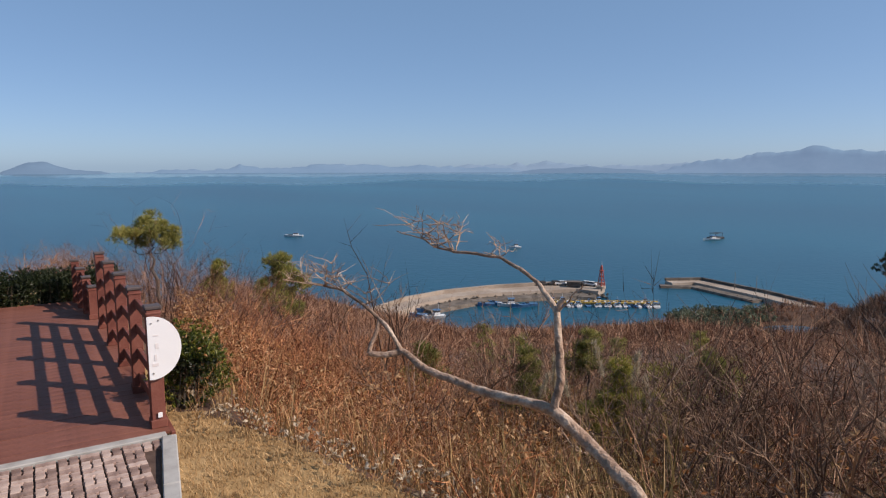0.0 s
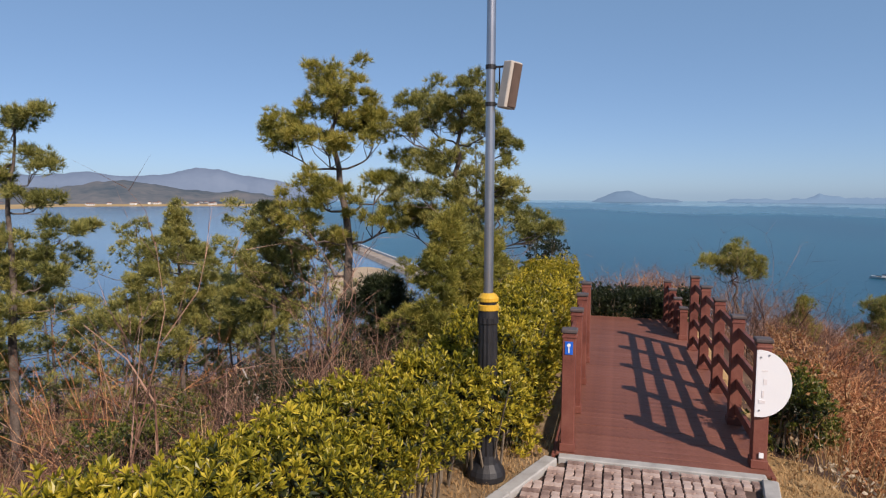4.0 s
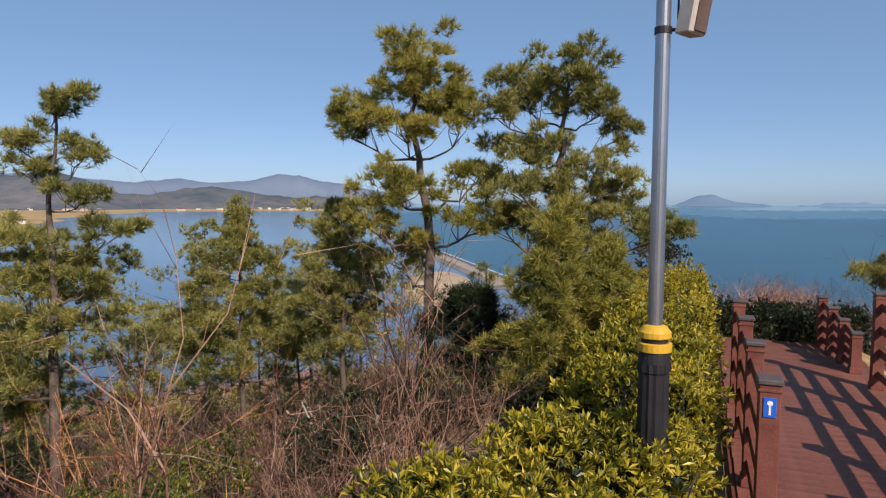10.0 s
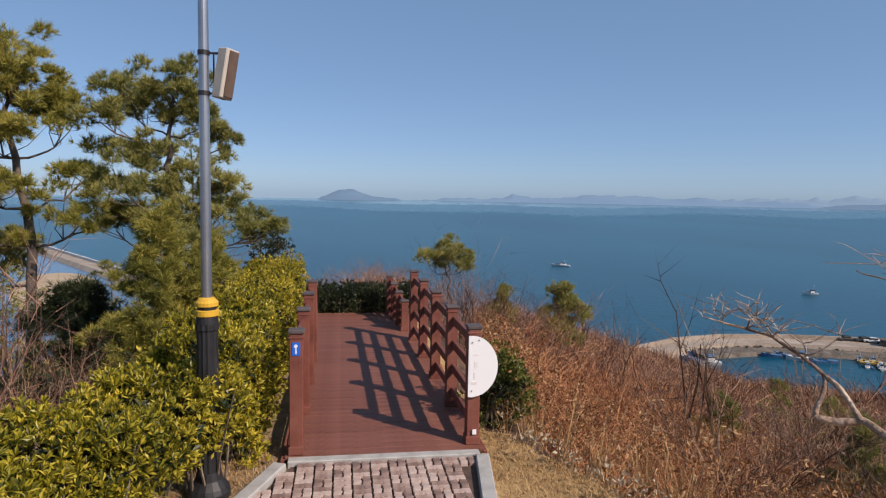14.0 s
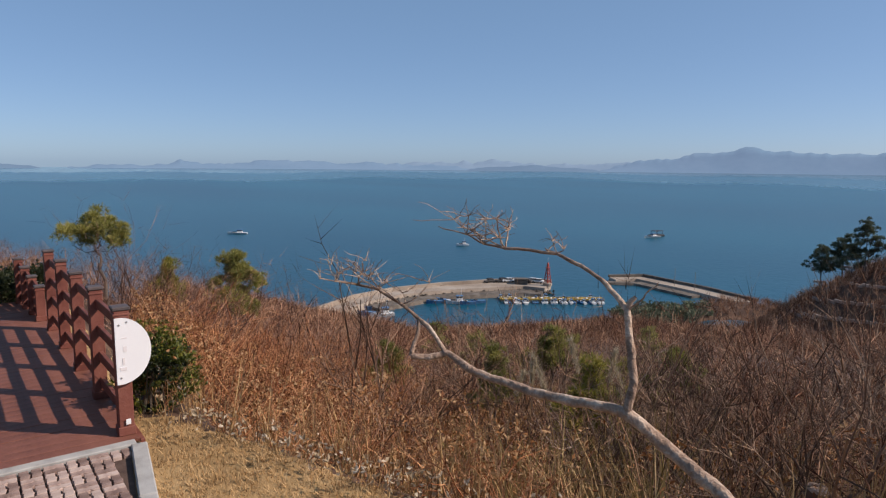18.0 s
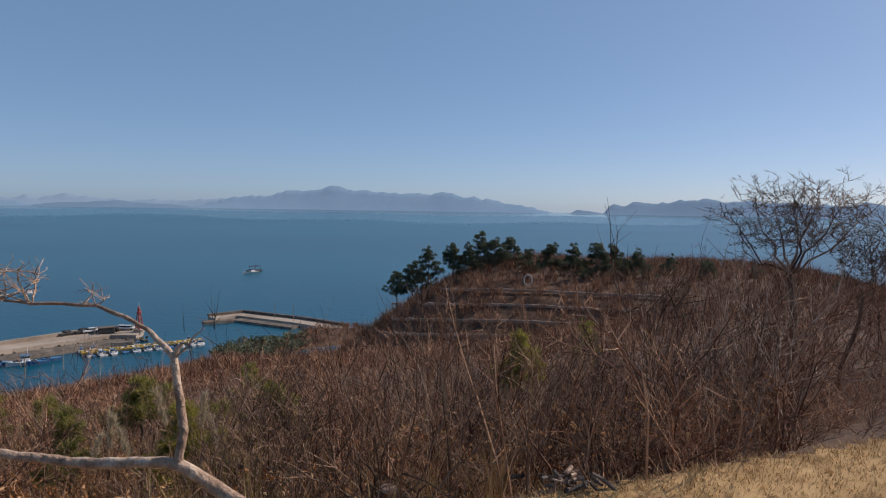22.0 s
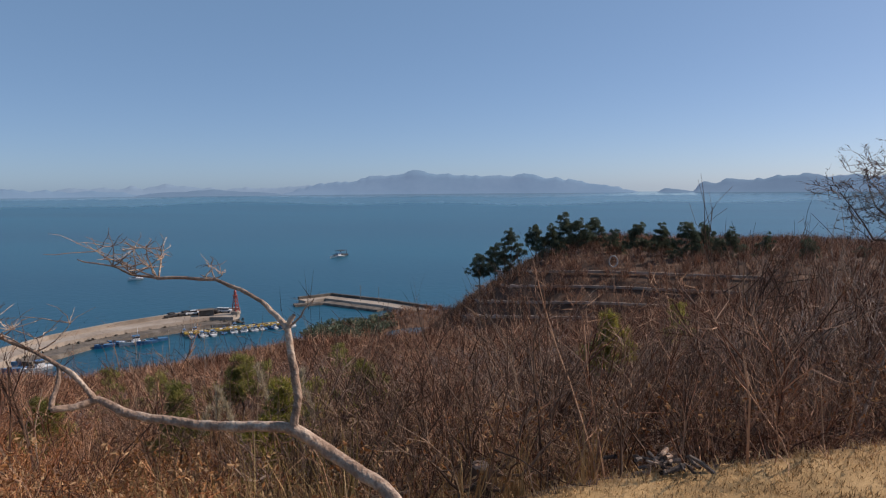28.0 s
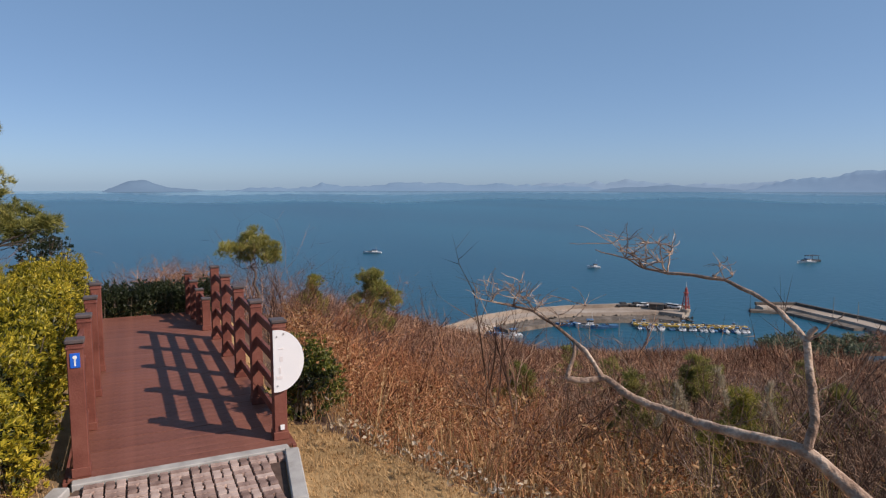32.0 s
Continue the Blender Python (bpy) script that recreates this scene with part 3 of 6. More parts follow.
def rail_line(name, label, posts, side, rails=4):
    """Square posts with dark caps and level rails between them."""
    ob = thing(name, label, "railing", "railings of the boardwalk")
    for x, y, z, h in posts:
        p = part("post", boxed((x, y, z + h / 2), (0.125, 0.125, h), bevel=0.006), post_m, ob)
        part("cap", boxed((x, y, z + h + 0.018), (0.15, 0.15, 0.036), bevel=0.008), cap_m, p, "dark flat post cap")
        part("collar", boxed((x, y, z + h - 0.035), (0.14, 0.14, 0.018), bevel=0.003), post_m, p)
        part("post_shoe", boxed((x, y, z + 0.04), (0.145, 0.145, 0.08), bevel=0.004), post_m, p)
    for (x, y, z, h), (x2, y2, z2, h2) in zip(posts, posts[1:]):
        ln = math.hypot(x2 - x, y2 - y) - 0.125
        turn = math.atan2(-(x2 - x), y2 - y)
        for k in range(rails):
            f = (0.16, 0.40, 0.64, 0.88)[k]
            zc = (z + h * f + z2 + h2 * f) / 2
            tilt = math.atan2(z2 + h2 * f - z - h * f, ln)
            part("rail", boxed(((x + x2) / 2 + side * 0.015, (y + y2) / 2, zc), (0.04, ln, 0.095), bevel=0.004, turn=turn, tilt=tilt), post_m, ob)
    return ob


H = 1.15
right_posts = [(1.14 - 0.02 * i, 6.40 + 1.15 * i, 0.0, H) for i in range(5)]
left_posts = [(-0.56, 6.32 + 1.15 * i, 0.0, H) for i in range(4)]
rail_line("railing", "red-brown timber railing with four level rails and capped posts", right_posts, 1)
rail_line("railing", "red-brown timber railing with capped posts beside the hedge", left_posts, -1)
rail_line("railing", "lower timber railing at the boardwalk's far turn", [(0.98 - 0.05 * i, 11.75 + 0.55 * i, 0.0, 0.52 + 0.08 * i) for i in range(4)], 1)

# ---- signs on the posts ----
board = thing("semicircular_sign", "plain white half-round board fixed to a railing post", "sign")
bm = bmesh.new()
ring = [(0.0, -0.30), (0.03, -0.302)] + [(0.03 + 0.262 * math.cos(w), 0.302 * math.sin(w)) for w in np.linspace(-1.45, 1.45, 26)] + [(0.03, 0.302), (0.0, 0.30)]
lo = [bm.verts.new((1.075 + u, 6.318, 0.79 + v)) for u, v in ring]
hi = [bm.verts.new((1.075 + u, 6.300, 0.79 + v)) for u, v in ring]
bm.faces.new(lo[::-1])
bm.faces.new(hi)
for i in range(len(ring)):
    j = (i + 1) % len(ring)
    bm.faces.new((lo[i], lo[j], hi[j], hi[i]))
bmesh.ops.recalc_face_normals(bm, faces=bm.faces)
part("panel", bm, white_m, board)
for u, v in ((0.035, 0.24), (0.035, -0.24), (0.10, 0.262)):
    bm = bmesh.new()
    bmesh.ops.create_cone(bm, cap_ends=True, segments=10, radius1=0.009, radius2=0.007, depth=0.008, matrix=Matrix.Translation((1.075 + u, 6.297, 0.79 + v)) @ Matrix.Rotation(radians(90), 4, "X"))
    part("screw", bm, steel_m, board)
for u, v, w, h in ((0.07, 0.12, 0.05, 0.012), (0.075, 0.02, 0.03, 0.05), (0.055, -0.16, 0.055, 0.03), (0.06, -0.09, 0.02, 0.06)):
    part("mark", boxed((1.075 + u, 6.2985, 0.79 + v), (w, 0.003, h)), faint_m, board, "faded grey mark")
plate = thing("route_plate", "small blue plate with a white arrow on a post", "sign")
part("panel", boxed((-0.56, 6.2535, 1.01), (0.075, 0.006, 0.125), bevel=0.002), blue_m, plate)
bm = boxed((-0.56, 6.2495, 0.995), (0.012, 0.003, 0.06))
bmesh.ops.create_cone(bm, cap_ends=True, segments=12, radius1=0.017, radius2=0.017, depth=0.003, matrix=Matrix.Translation((-0.56, 6.2495, 1.038)) @ Matrix.Rotation(radians(90), 4, "X"))
part("arrow", bm, white_m, plate, "white arrow")
tag = thing("post_tag", "tiny pale tag at a post's foot", "sign")
part("panel", boxed((1.15, 6.3215, 0.13), (0.04, 0.006, 0.05), bevel=0.001), white_m, tag)

# ---- lamp post with a loudspeaker ----
LX, LY = -1.215, 5.62
lamp = thing("lamp_post", "tall brushed steel pole on a black fluted base", "lamp post", place=(LX, LY, -0.05))
part("foot", lathe(bmesh.new(), ((0.17, 0), (0.17, 0.05), (0.155, 0.09), (0.11, 0.15), (0.095, 0.22)), 16), black_m, lamp)
part("fluted_shaft", lathe(bmesh.new(), ((0.095, 0.22), (0.089, 0.80), (0.083, 1.38), (0.092, 1.39), (0.092, 1.44)), 28, flutes=1), black_m, lamp)
part("neck", lathe(bmesh.new(), ((0.088, 1.44), (0.084, 1.50)), 20), black_m, lamp)
part("band", lathe(bmesh.new(), ((0.084, 1.50), (0.094, 1.505), (0.094, 1.548), (0.084, 1.553)), 20), yellow_m, lamp, "yellow painted band")
part("groove", lathe(bmesh.new(), ((0.074, 1.553), (0.074, 1.578)), 20), black_m, lamp)
part("band", lathe(bmesh.new(), ((0.084, 1.578), (0.090, 1.583), (0.090, 1.612), (0.066, 1.642), (0.046, 1.652)), 20), yellow_m, lamp, "yellow painted band")
part("pole", lathe(bmesh.new(), ((0.042, 1.652), (0.040, 3.1), (0.036, 6.2)), 18), steel_m, lamp)
spk = thing("loudspeaker", "narrow grey-brown column loudspeaker bracketed to the lamp pole", "loudspeaker", place=(LX, LY, -0.05))
m = pose(0.165, -0.02, 3.41, 0, 9, 0) @ pose(0, 0, 0, 0, 0, 50)
bm = boxed((0, 0, 0), (0.125, 0.105, 0.385), bevel=0.008)
bm.transform(m)
part("cabinet", bm, spk_m, spk)
bm = boxed((0.010, -0.056, 0), (0.088, 0.012, 0.36), bevel=0.004)
bm.transform(m)
part("grille", bm, grille_m, spk, "dark brown grille")
for z in (3.26, 3.57):
    part("bracket", boxed((0.07, 0, z), (0.14, 0.016, 0.016)), black_m, spk)
    part("clamp", lathe(bmesh.new(), ((0.046, z - 0.018), (0.046, z + 0.018)), 14), black_m, spk)
part("hanger", boxed((0.075, 0.0, 3.415), (0.011, 0.011, 0.30)), black_m, spk)

# ---- paved path and kerbs ----
path = tagged(new("pavement"), "worn clay pavers in basket weave between granite kerbs", "pavement", kind="structure")
bm = bmesh.new()
vs = [bm.verts.new(p) for p in ((-0.60, 6.10, -0.045), (1.11, 6.10, -0.045), (-0.22, -2.8, -0.045), (-4.0, -3.0, -0.045), (-1.55, 3.6, -0.045))]
bm.faces.new(vs)
part("bed", bm, joint_m, path)
part("threshold", boxed((0.27, 6.155, -0.06), (1.80, 0.11, 0.13), bevel=0.008), kerb_m, path, "pale concrete strip before the boards")


def kerb(x0, y0, x1, y1, n):
    ln = math.hypot(x1 - x0, y1 - y0) / n
    turn = math.atan2(-(x1 - x0), y1 - y0)
    for i in range(n):
        f = (i + 0.5) / n
        part("kerbstone", boxed((x0 + (x1 - x0) * f, y0 + (y1 - y0) * f, -0.06), (0.13, ln - 0.008, 0.15), bevel=0.010, turn=turn), kerb_m, path)


kerb(1.18, 6.08, -0.02, -2.0, 8)
kerb(-0.69, 6.08, -1.62, 3.6, 3)
kerb(-1.62, 3.6, -4.0, -2.8, 7)
bm = bmesh.new()
# interlocking pavers: a wavy long side that nests in its neighbour's
CELL = 0.165
side = [(-0.5, 0.0), (-0.2, 0.0), (-0.08, 0.008), (0.08, -0.008), (0.2, 0.0), (0.5, 0.0)]
ring = [(CELL / 4 - 0.008 + o, v * (CELL - 0.016)) for v, o in side] + [(-CELL / 4 + 0.008 + o, v * (CELL - 0.016)) for v, o in side[::-1]]
rows = [[bm.verts.new((x * k, y * (1 - (1 - k) * 0.5), z)) for x, y in ring] for k, z in ((1.0, -0.025), (1.0, 0.019), (0.90, 0.025))]
for p, q in zip(rows, rows[1:]):
    for i in range(len(ring)):
        j = (i + 1) % len(ring)
        bm.faces.new((p[i], p[j], q[j], q[i]))
bm.faces.new(rows[-1])
bmesh.ops.recalc_face_normals(bm, faces=bm.faces)
brick_me = bpy.data.meshes.new("paver")
bm.to_mesh(brick_me)
bm.free()
brick_me.materials.append(brick_m)
rng = np.random.default_rng(8)
for j in range(18):
    for i in range(-3, 18):
        cx, cy = 1.105 - CELL / 2 - i * CELL, 6.09 - CELL / 2 - j * CELL
        left = -0.62 - max(0, 6.08 - cy) * 0.375
        if cx + CELL / 2 > 1.14 - (6.08 - cy) * 0.148 or cx - CELL / 2 < left - 0.05:
            continue
        for s in (-CELL / 4, CELL / 4):
            across = (i + j) % 2
            ob = new("paver", brick_me)
            ob.parent = path
            ob.matrix_basis = pose(cx + (0 if across else s), cy + (s if across else 0), -0.034 + rng.normal(0, 0.0015), rng.normal(0, 0.5), rng.normal(0, 0.5), 90 * across + rng.normal(0, 0.8))


# ---- growing things ----
def unit(v):
    return v / (np.linalg.norm(v, axis=-1, keepdims=True) + 1e-9)


def needles(geo, pos, aim, rng, count=16, length=0.16, width=0.011, spread=0.75):
    """Tufts of needles at the positions, each a fan of slender blades round its aim."""
    n = len(pos)
    d = unit(aim[:, None] * 0.75 + rng.normal(0, spread, (n, count, 3)))
    ln = length * rng.uniform(0.65, 1.15, (n, count, 1))
    side = unit(np.cross(d, rng.normal(0, 1, (n, count, 3)))) * width / 2
    base = pos[:, None] + d * 0.012
    v = np.stack([base - side, base + side, base + d * ln], 2)
    geo.add(v.reshape(-1, 3), np.arange(n * count * 3).reshape(-1, 3))


def leaves(geo, pos, aim, rng, count=8, length=0.07, width=0.026, spread=0.6):
    """Rosettes of folded oval leaves at the positions."""
    n = len(pos)
    d = unit(aim[:, None] * 0.8 + rng.normal(0, spread, (n, count, 3)))
    ln = length * rng.uniform(0.6, 1.15, (n, count, 1))
    nrm = unit(aim[:, None] + rng.normal(0, 0.35, (n, count, 3)))
    side = unit(np.cross(d, nrm)) * width / 2 * rng.uniform(0.7, 1.2, (n, count, 1))
    up = unit(np.cross(side, d)) * width * 0.22
    b = pos[:, None] + d * 0.008
    v = np.stack([b, b + d * ln * 0.55 - side + up, b + d * ln, b + d * ln * 0.55 + side + up], 2)
    k = np.arange(n * count)[:, None] * 4
    f = np.concatenate([k + np.array([[0, 1, 2]]), k + np.array([[0, 2, 3]])])
    geo.add(v.reshape(-1, 3), f)


def pine(az, d, top_el, seed, crown=0.45, spread=2.0, lean=(0, 0), tufts=1500, trunk_r=0.11, mat=None, profile="round", base_z=None, label="", bark=None, tlen=0.125, gap=0.0, limbs=34, pad=0.30, pads=5):
    """A pine: a tapering trunk with limbs and a ragged crown of needle tufts."""
    rng = np.random.default_rng(seed)
    if -80 < az < -9 and d < 26 and mat is not shade_evergreen_m:
        d, spread, trunk_r, tlen, pad = (q * 0.72 for q in (d, spread, trunk_r, tlen * 1.25, pad))
    foot = on_ground(az, d, -0.15)
    top = at(az, top_el, d).z
    h = top - foot.z
    tree = thing("pine_tree", label or "green pine with a grey-brown trunk on the slope", "tree", "pines on the hilltop", place=foot)
    wood, crown_g = Geo(), Geo()
    s = np.linspace(0, 1, 14)
    bend = np.stack([lean[0] * s ** 1.6 + 0.05 * np.sin(s * 6 + seed), lean[1] * s ** 1.6 + 0.05 * np.cos(s * 5 + seed), s * h], -1)
    tube(wood, bend, trunk_r * (1 - 0.86 * s ** 0.9), 8)
    tip_p, tip_d = [], []
    for i in range(limbs):
        f = 1 - crown + crown * (i + rng.uniform(0, 0.9)) / limbs
        if gap and rng.random() < gap:
            continue
        rel = (f - (1 - crown)) / crown
        if profile == "round":
            reach = spread * (0.55 + 0.6 * math.sin(math.pi * min(1, 0.18 + rel * 0.85))) * (1 - 0.55 * rel ** 3)
        elif profile == "cone":
            reach = spread * (1.08 - rel) ** 0.8
        elif profile == "umbrella":
            reach = spread * (1.0 - 0.5 * rel)
        else:
            reach = spread * (0.35 + 0.9 * (1 - rel) ** 1.3) * (0.55 + 0.6 * (math.sin(i * 2.1 + seed) > -0.3))
        reach *= rng.uniform(0.6, 1.12)
        w = i * 2.4 + rng.uniform(-0.5, 0.5)
        p0 = np.array([np.interp(f, s, bend[:, k]) for k in range(3)])
        q = np.linspace(0, 1, 5)
        rise = (0.10 + 0.35 * rel) * reach
        sag = rng.uniform(-0.05, 0.12) * reach
        pts = p0 + np.stack([np.cos(w) * reach * q, np.sin(w) * reach * q, rise * q ** 1.5 - sag * np.sin(q * 3.1)], -1)
        pts[1:] += rng.normal(0, 0.05 * reach, (4, 3))
        r0 = max(0.012, trunk_r * 0.36 * (1 - 0.7 * rel))
        tube(wood, pts, r0 * (1 - 0.8 * q), 5)
        for j in range(pads):
            qf = 1.0 if j == 0 else rng.uniform(0.4, 1.0)
            a = np.array([np.interp(qf, q, pts[:, k]) for k in range(3)])
            w2 = w + rng.normal(0, 0.9)
            ln = reach * rng.uniform(0.12, 0.34) * (1.25 - 0.5 * qf)
            b = a + np.array([math.cos(w2) * ln, math.sin(w2) * ln, ln * rng.uniform(0.1, 0.7)])
            tube(wood, [a, (a + b) / 2 + rng.normal(0, 0.03, 3), b], [r0 * 0.35, r0 * 0.25, r0 * 0.12], 3)
            tip_p.append(b)
            tip_d.append((math.cos(w2), math.sin(w2)))
    for k in range(5):
        tip_p.append(bend[-1] + rng.normal(0, 0.12, 3) * (1, 1, 0.6) - (0, 0, 0.2 * k))
        tip_d.append((0.0, 0.0))
    tip_p, tip_d = np.array(tip_p), np.array(tip_d)
    rep = max(4, round(tufts * 1.15 / len(tip_p)))
    ball = unit(rng.normal(0, 1, (len(tip_p), rep, 3)) + np.array([0, 0, 0.45]))
    size = pad * rng.uniform(0.65, 1.25, (len(tip_p), 1, 1))
    pos = tip_p[:, None] + ball * size * rng.uniform(0.35, 1.0, (len(tip_p), rep, 1)) * np.array([1, 1, 0.62])
    aim = unit(ball + np.concatenate([tip_d, np.full((len(tip_d), 1), 0.7)], 1)[:, None])
    needles(crown_g, pos.reshape(-1, 3), aim.reshape(-1, 3), rng, 16, tlen, tlen * 0.105, 0.5)
    wood.obj("trunk", bark or bark_m, tree, smooth=True)
    crown_g.obj("crown", mat or needle_m, tree)
    return tree


def boughed_pine(label, az, d, stem, boughs, seed, trunk_r, mat, tuft=0.118, dens=2.1, deep=1.0):
    """A pine of distinct boughs: each a flattened cushion of needle tufts on its own limb. stem: (azimuth, elevation) up the trunk;
    boughs: azimuth, elevation and the two half sizes in degrees."""
    rng = np.random.default_rng(seed)
    foot = on_ground(az, d, -0.15)
    tree = thing("pine_tree", label, "tree", "pines on the hilltop", place=foot)
    wood, crown_g = Geo(), Geo()
    origin = np.array(foot)
    spine = np.array([np.zeros(3)] + [np.array(at(a, e, d)) - origin for a, e in stem])
    k = np.linspace(0, len(spine) - 1, 14)
    run = np.stack([np.interp(k, np.arange(len(spine)), spine[:, q]) for q in range(3)], -1)
    run[1:-1] += rng.normal(0, 0.03, (12, 3)) * (1, 1, 0.2)
    tube(wood, run, trunk_r * np.linspace(1, 0.16, 14), 9)
    toward = np.array([math.sin(radians(az)), math.cos(radians(az)), 0.0])
    across = np.array([toward[1], -toward[0], 0.0])
    pos, aim = [], []
    for i, (a, e, wa, we) in enumerate(boughs):
        rx, rz = d * radians(wa) * 1.16, d * radians(we) * 1.65
        ry = min(rx * 1.1, 0.9) * deep
        c = np.array(at(a, e, d + (0.5 if i % 2 else -0.4) * ry)) - origin
        # the limb leaves the trunk below its cushion
        n = np.argmin(np.abs(run[:, 2] - (c[2] - rz * 0.6 - 0.45 * np.hypot(*(c - run[-4])[:2]))))
        p0, p1 = run[n], c - np.array([0, 0, rz * 0.55])
        q = np.linspace(0, 1, 6)
        pts = p0 + np.outer(q, p1 - p0) - np.outer(np.sin(q * 3.14), (0, 0, 0.10)) + rng.normal(0, 0.035, (6, 3)) * np.sin(q * 3.14)[:, None]
        r0 = trunk_r * 0.30 * (1 - 0.5 * n / 14)
        tube(wood, pts, r0 * (1 - 0.55 * q), 6)
        # each cushion is a loose cluster of small clumps of shoots
        rs = tuft * 1.55
        k = int(dens * 0.9 * rx * rz / rs ** 2) + 3
        spot = unit(rng.normal(0, 1, (k, 3))) * rng.uniform(0.1, 1.25, (k, 1)) ** 0.6
        spot[:, 2] = np.where(spot[:, 2] < 0, spot[:, 2] * 0.7, spot[:, 2])
        mids = c + spot[:, :1] * rx * across + spot[:, 1:2] * ry * toward + spot[:, 2:] * rz * np.array([0, 0, 1.0])
        way = unit(rng.normal(0, 1, (k, 24, 3)) + np.array([0, 0, 0.4]))
        size = rs * rng.uniform(0.55, 1.25, (k, 1, 1))
        pos.append((mids[:, None] + way * size * rng.uniform(0.25, 1.0, (k, 24, 1)) * np.array([1, 1, 0.75])).reshape(-1, 3))
        aim.append(unit(way * np.array([1, 1, 0.6]) + np.array([0, 0, 0.8]) + 0.35 * unit(spot)[:, None] * np.array([1, 1, 0.3])).reshape(-1, 3))
        m = len(pos[-1])
        for b in range(max(7, int(rx * 14))):
            t = pos[-1][rng.integers(0, m)]
            h = pts[rng.integers(3, 6)]
            mid = (h + t) / 2 + rng.normal(0, 0.05, 3) - (0, 0, 0.05)
            tube(wood, [h, mid, t], [r0 * 0.42, r0 * 0.28, r0 * 0.12], 4)
    pos, aim = np.concatenate(pos), np.concatenate(aim)
    needles(crown_g, pos, aim, rng, 22, tuft, tuft * 0.095, 0.46)
    wood.obj("trunk", bark_m, tree, smooth=True)
    crown_g.obj("crown", mat, tree)
    return tree


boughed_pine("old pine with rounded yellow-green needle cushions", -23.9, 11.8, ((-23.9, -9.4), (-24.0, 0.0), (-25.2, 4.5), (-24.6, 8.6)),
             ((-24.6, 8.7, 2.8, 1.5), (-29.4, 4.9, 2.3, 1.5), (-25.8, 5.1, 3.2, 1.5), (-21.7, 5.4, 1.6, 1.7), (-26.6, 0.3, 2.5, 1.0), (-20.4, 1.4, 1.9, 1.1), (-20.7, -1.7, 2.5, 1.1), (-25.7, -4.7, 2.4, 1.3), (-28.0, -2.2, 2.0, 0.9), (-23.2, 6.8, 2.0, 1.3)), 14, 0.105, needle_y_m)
boughed_pine("old pine with a broad layered green crown", -14.7, 11.6, ((-14.8, -12.0), (-14.4, 0.0), (-14.3, 4.0), (-14.0, 8.2)),
             ((-14.0, 8.4, 2.0, 1.2), (-17.1, 7.1, 2.3, 1.3), (-11.8, 6.4, 1.6, 1.4), (-15.0, 6.3, 1.6, 0.9), (-19.1, 6.0, 1.2, 1.1), (-10.3, 4.4, 1.2, 1.0), (-17.3, 0.6, 2.3, 1.2), (-13.5, 0.3, 2.5, 1.2), (-10.7, 1.3, 1.4, 0.8), (-10.6, -1.6, 2.0, 1.2), (-8.2, -2.9, 2.0, 0.8), (-18.2, -2.2, 2.2, 1.1), (-13.4, -2.8, 2.6, 1.2), (-15.6, 3.2, 2.4, 0.8)), 15, 0.095, needle_m)
boughed_pine("tall slender pine with a thin tiered crown", -49.1, 12.4, ((-49.1, -12.7), (-48.9, -6.0), (-48.6, 0.0), (-48.3, 5.4)),
             ((-48.2, 5.2, 1.9, 0.7), (-50.5, 3.0, 1.4, 0.7), (-46.9, 2.2, 1.2, 0.6), (-49.6, 1.1, 1.2, 0.6), (-47.0, -0.3, 1.4, 0.6), (-50.8, -2.8, 2.3, 1.0), (-45.7, -2.9, 2.5, 0.7), (-50.9, -5.7, 2.6, 1.1), (-46.6, -5.5, 2.6, 1.1), (-48.7, -7.8, 4.4, 1.2), (-52.1, -10.8, 3.0, 1.4)), 11, 0.085, needle_m)


def young_pine(label, az, d, top_el, low_el, half, seed, mat, trunk_r=0.055, count=18, lean=0.0, dens=1.6, tuft=0.11):
    """A bushy young pine: small cushions crowd a spindle-shaped envelope, fullest a third of the way up."""
    rng = np.random.default_rng(seed + 900)
    boughs = []
    for k in range(count):
        f = (k + rng.uniform(0, 0.8)) / count
        w = half * (0.30 + 0.95 * math.sin(math.pi * min(1.0, 0.30 + 0.66 * f)) ** 1.3) * (1 - 0.45 * f)
        side = (1 if k % 2 else -1) * rng.uniform(0.15, 0.75) * (1 - 0.75 * f ** 2)
        boughs.append((az + lean * f + side * w, low_el + (top_el - low_el) * (0.04 + 0.92 * f), w * rng.uniform(0.38, 0.60) + 0.15, (top_el - low_el) / count * rng.uniform(0.8, 1.3)))
    return boughed_pine(label, az, d, ((az, low_el), (az + lean * 0.5, (low_el + top_el) / 2), (az + lean, top_el - 0.2)), boughs, seed, trunk_r, mat, tuft, dens, 1.0)


young_pine("young pine with a narrow crown on the slope", -57.6, 12.0, -3.0, -12.5, 3.0, 12, needle_m, 0.06)
young_pine("bushy conical pine among bare shrubs", -37.6, 13.5, -0.9, -13.0, 4.3, 13, needle_m, 0.06, 18)
young_pine("broad green pine on the slope above the lagoon", -30.2, 13.0, -0.6, -11.5, 3.7, 16, needle_m, 0.06, 16)
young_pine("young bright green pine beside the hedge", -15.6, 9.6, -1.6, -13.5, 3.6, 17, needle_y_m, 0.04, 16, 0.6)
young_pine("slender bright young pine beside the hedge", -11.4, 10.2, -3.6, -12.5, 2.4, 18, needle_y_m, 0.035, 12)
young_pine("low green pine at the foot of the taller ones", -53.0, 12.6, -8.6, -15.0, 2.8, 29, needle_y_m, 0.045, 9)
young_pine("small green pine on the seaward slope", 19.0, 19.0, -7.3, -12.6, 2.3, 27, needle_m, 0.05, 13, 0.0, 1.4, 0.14)
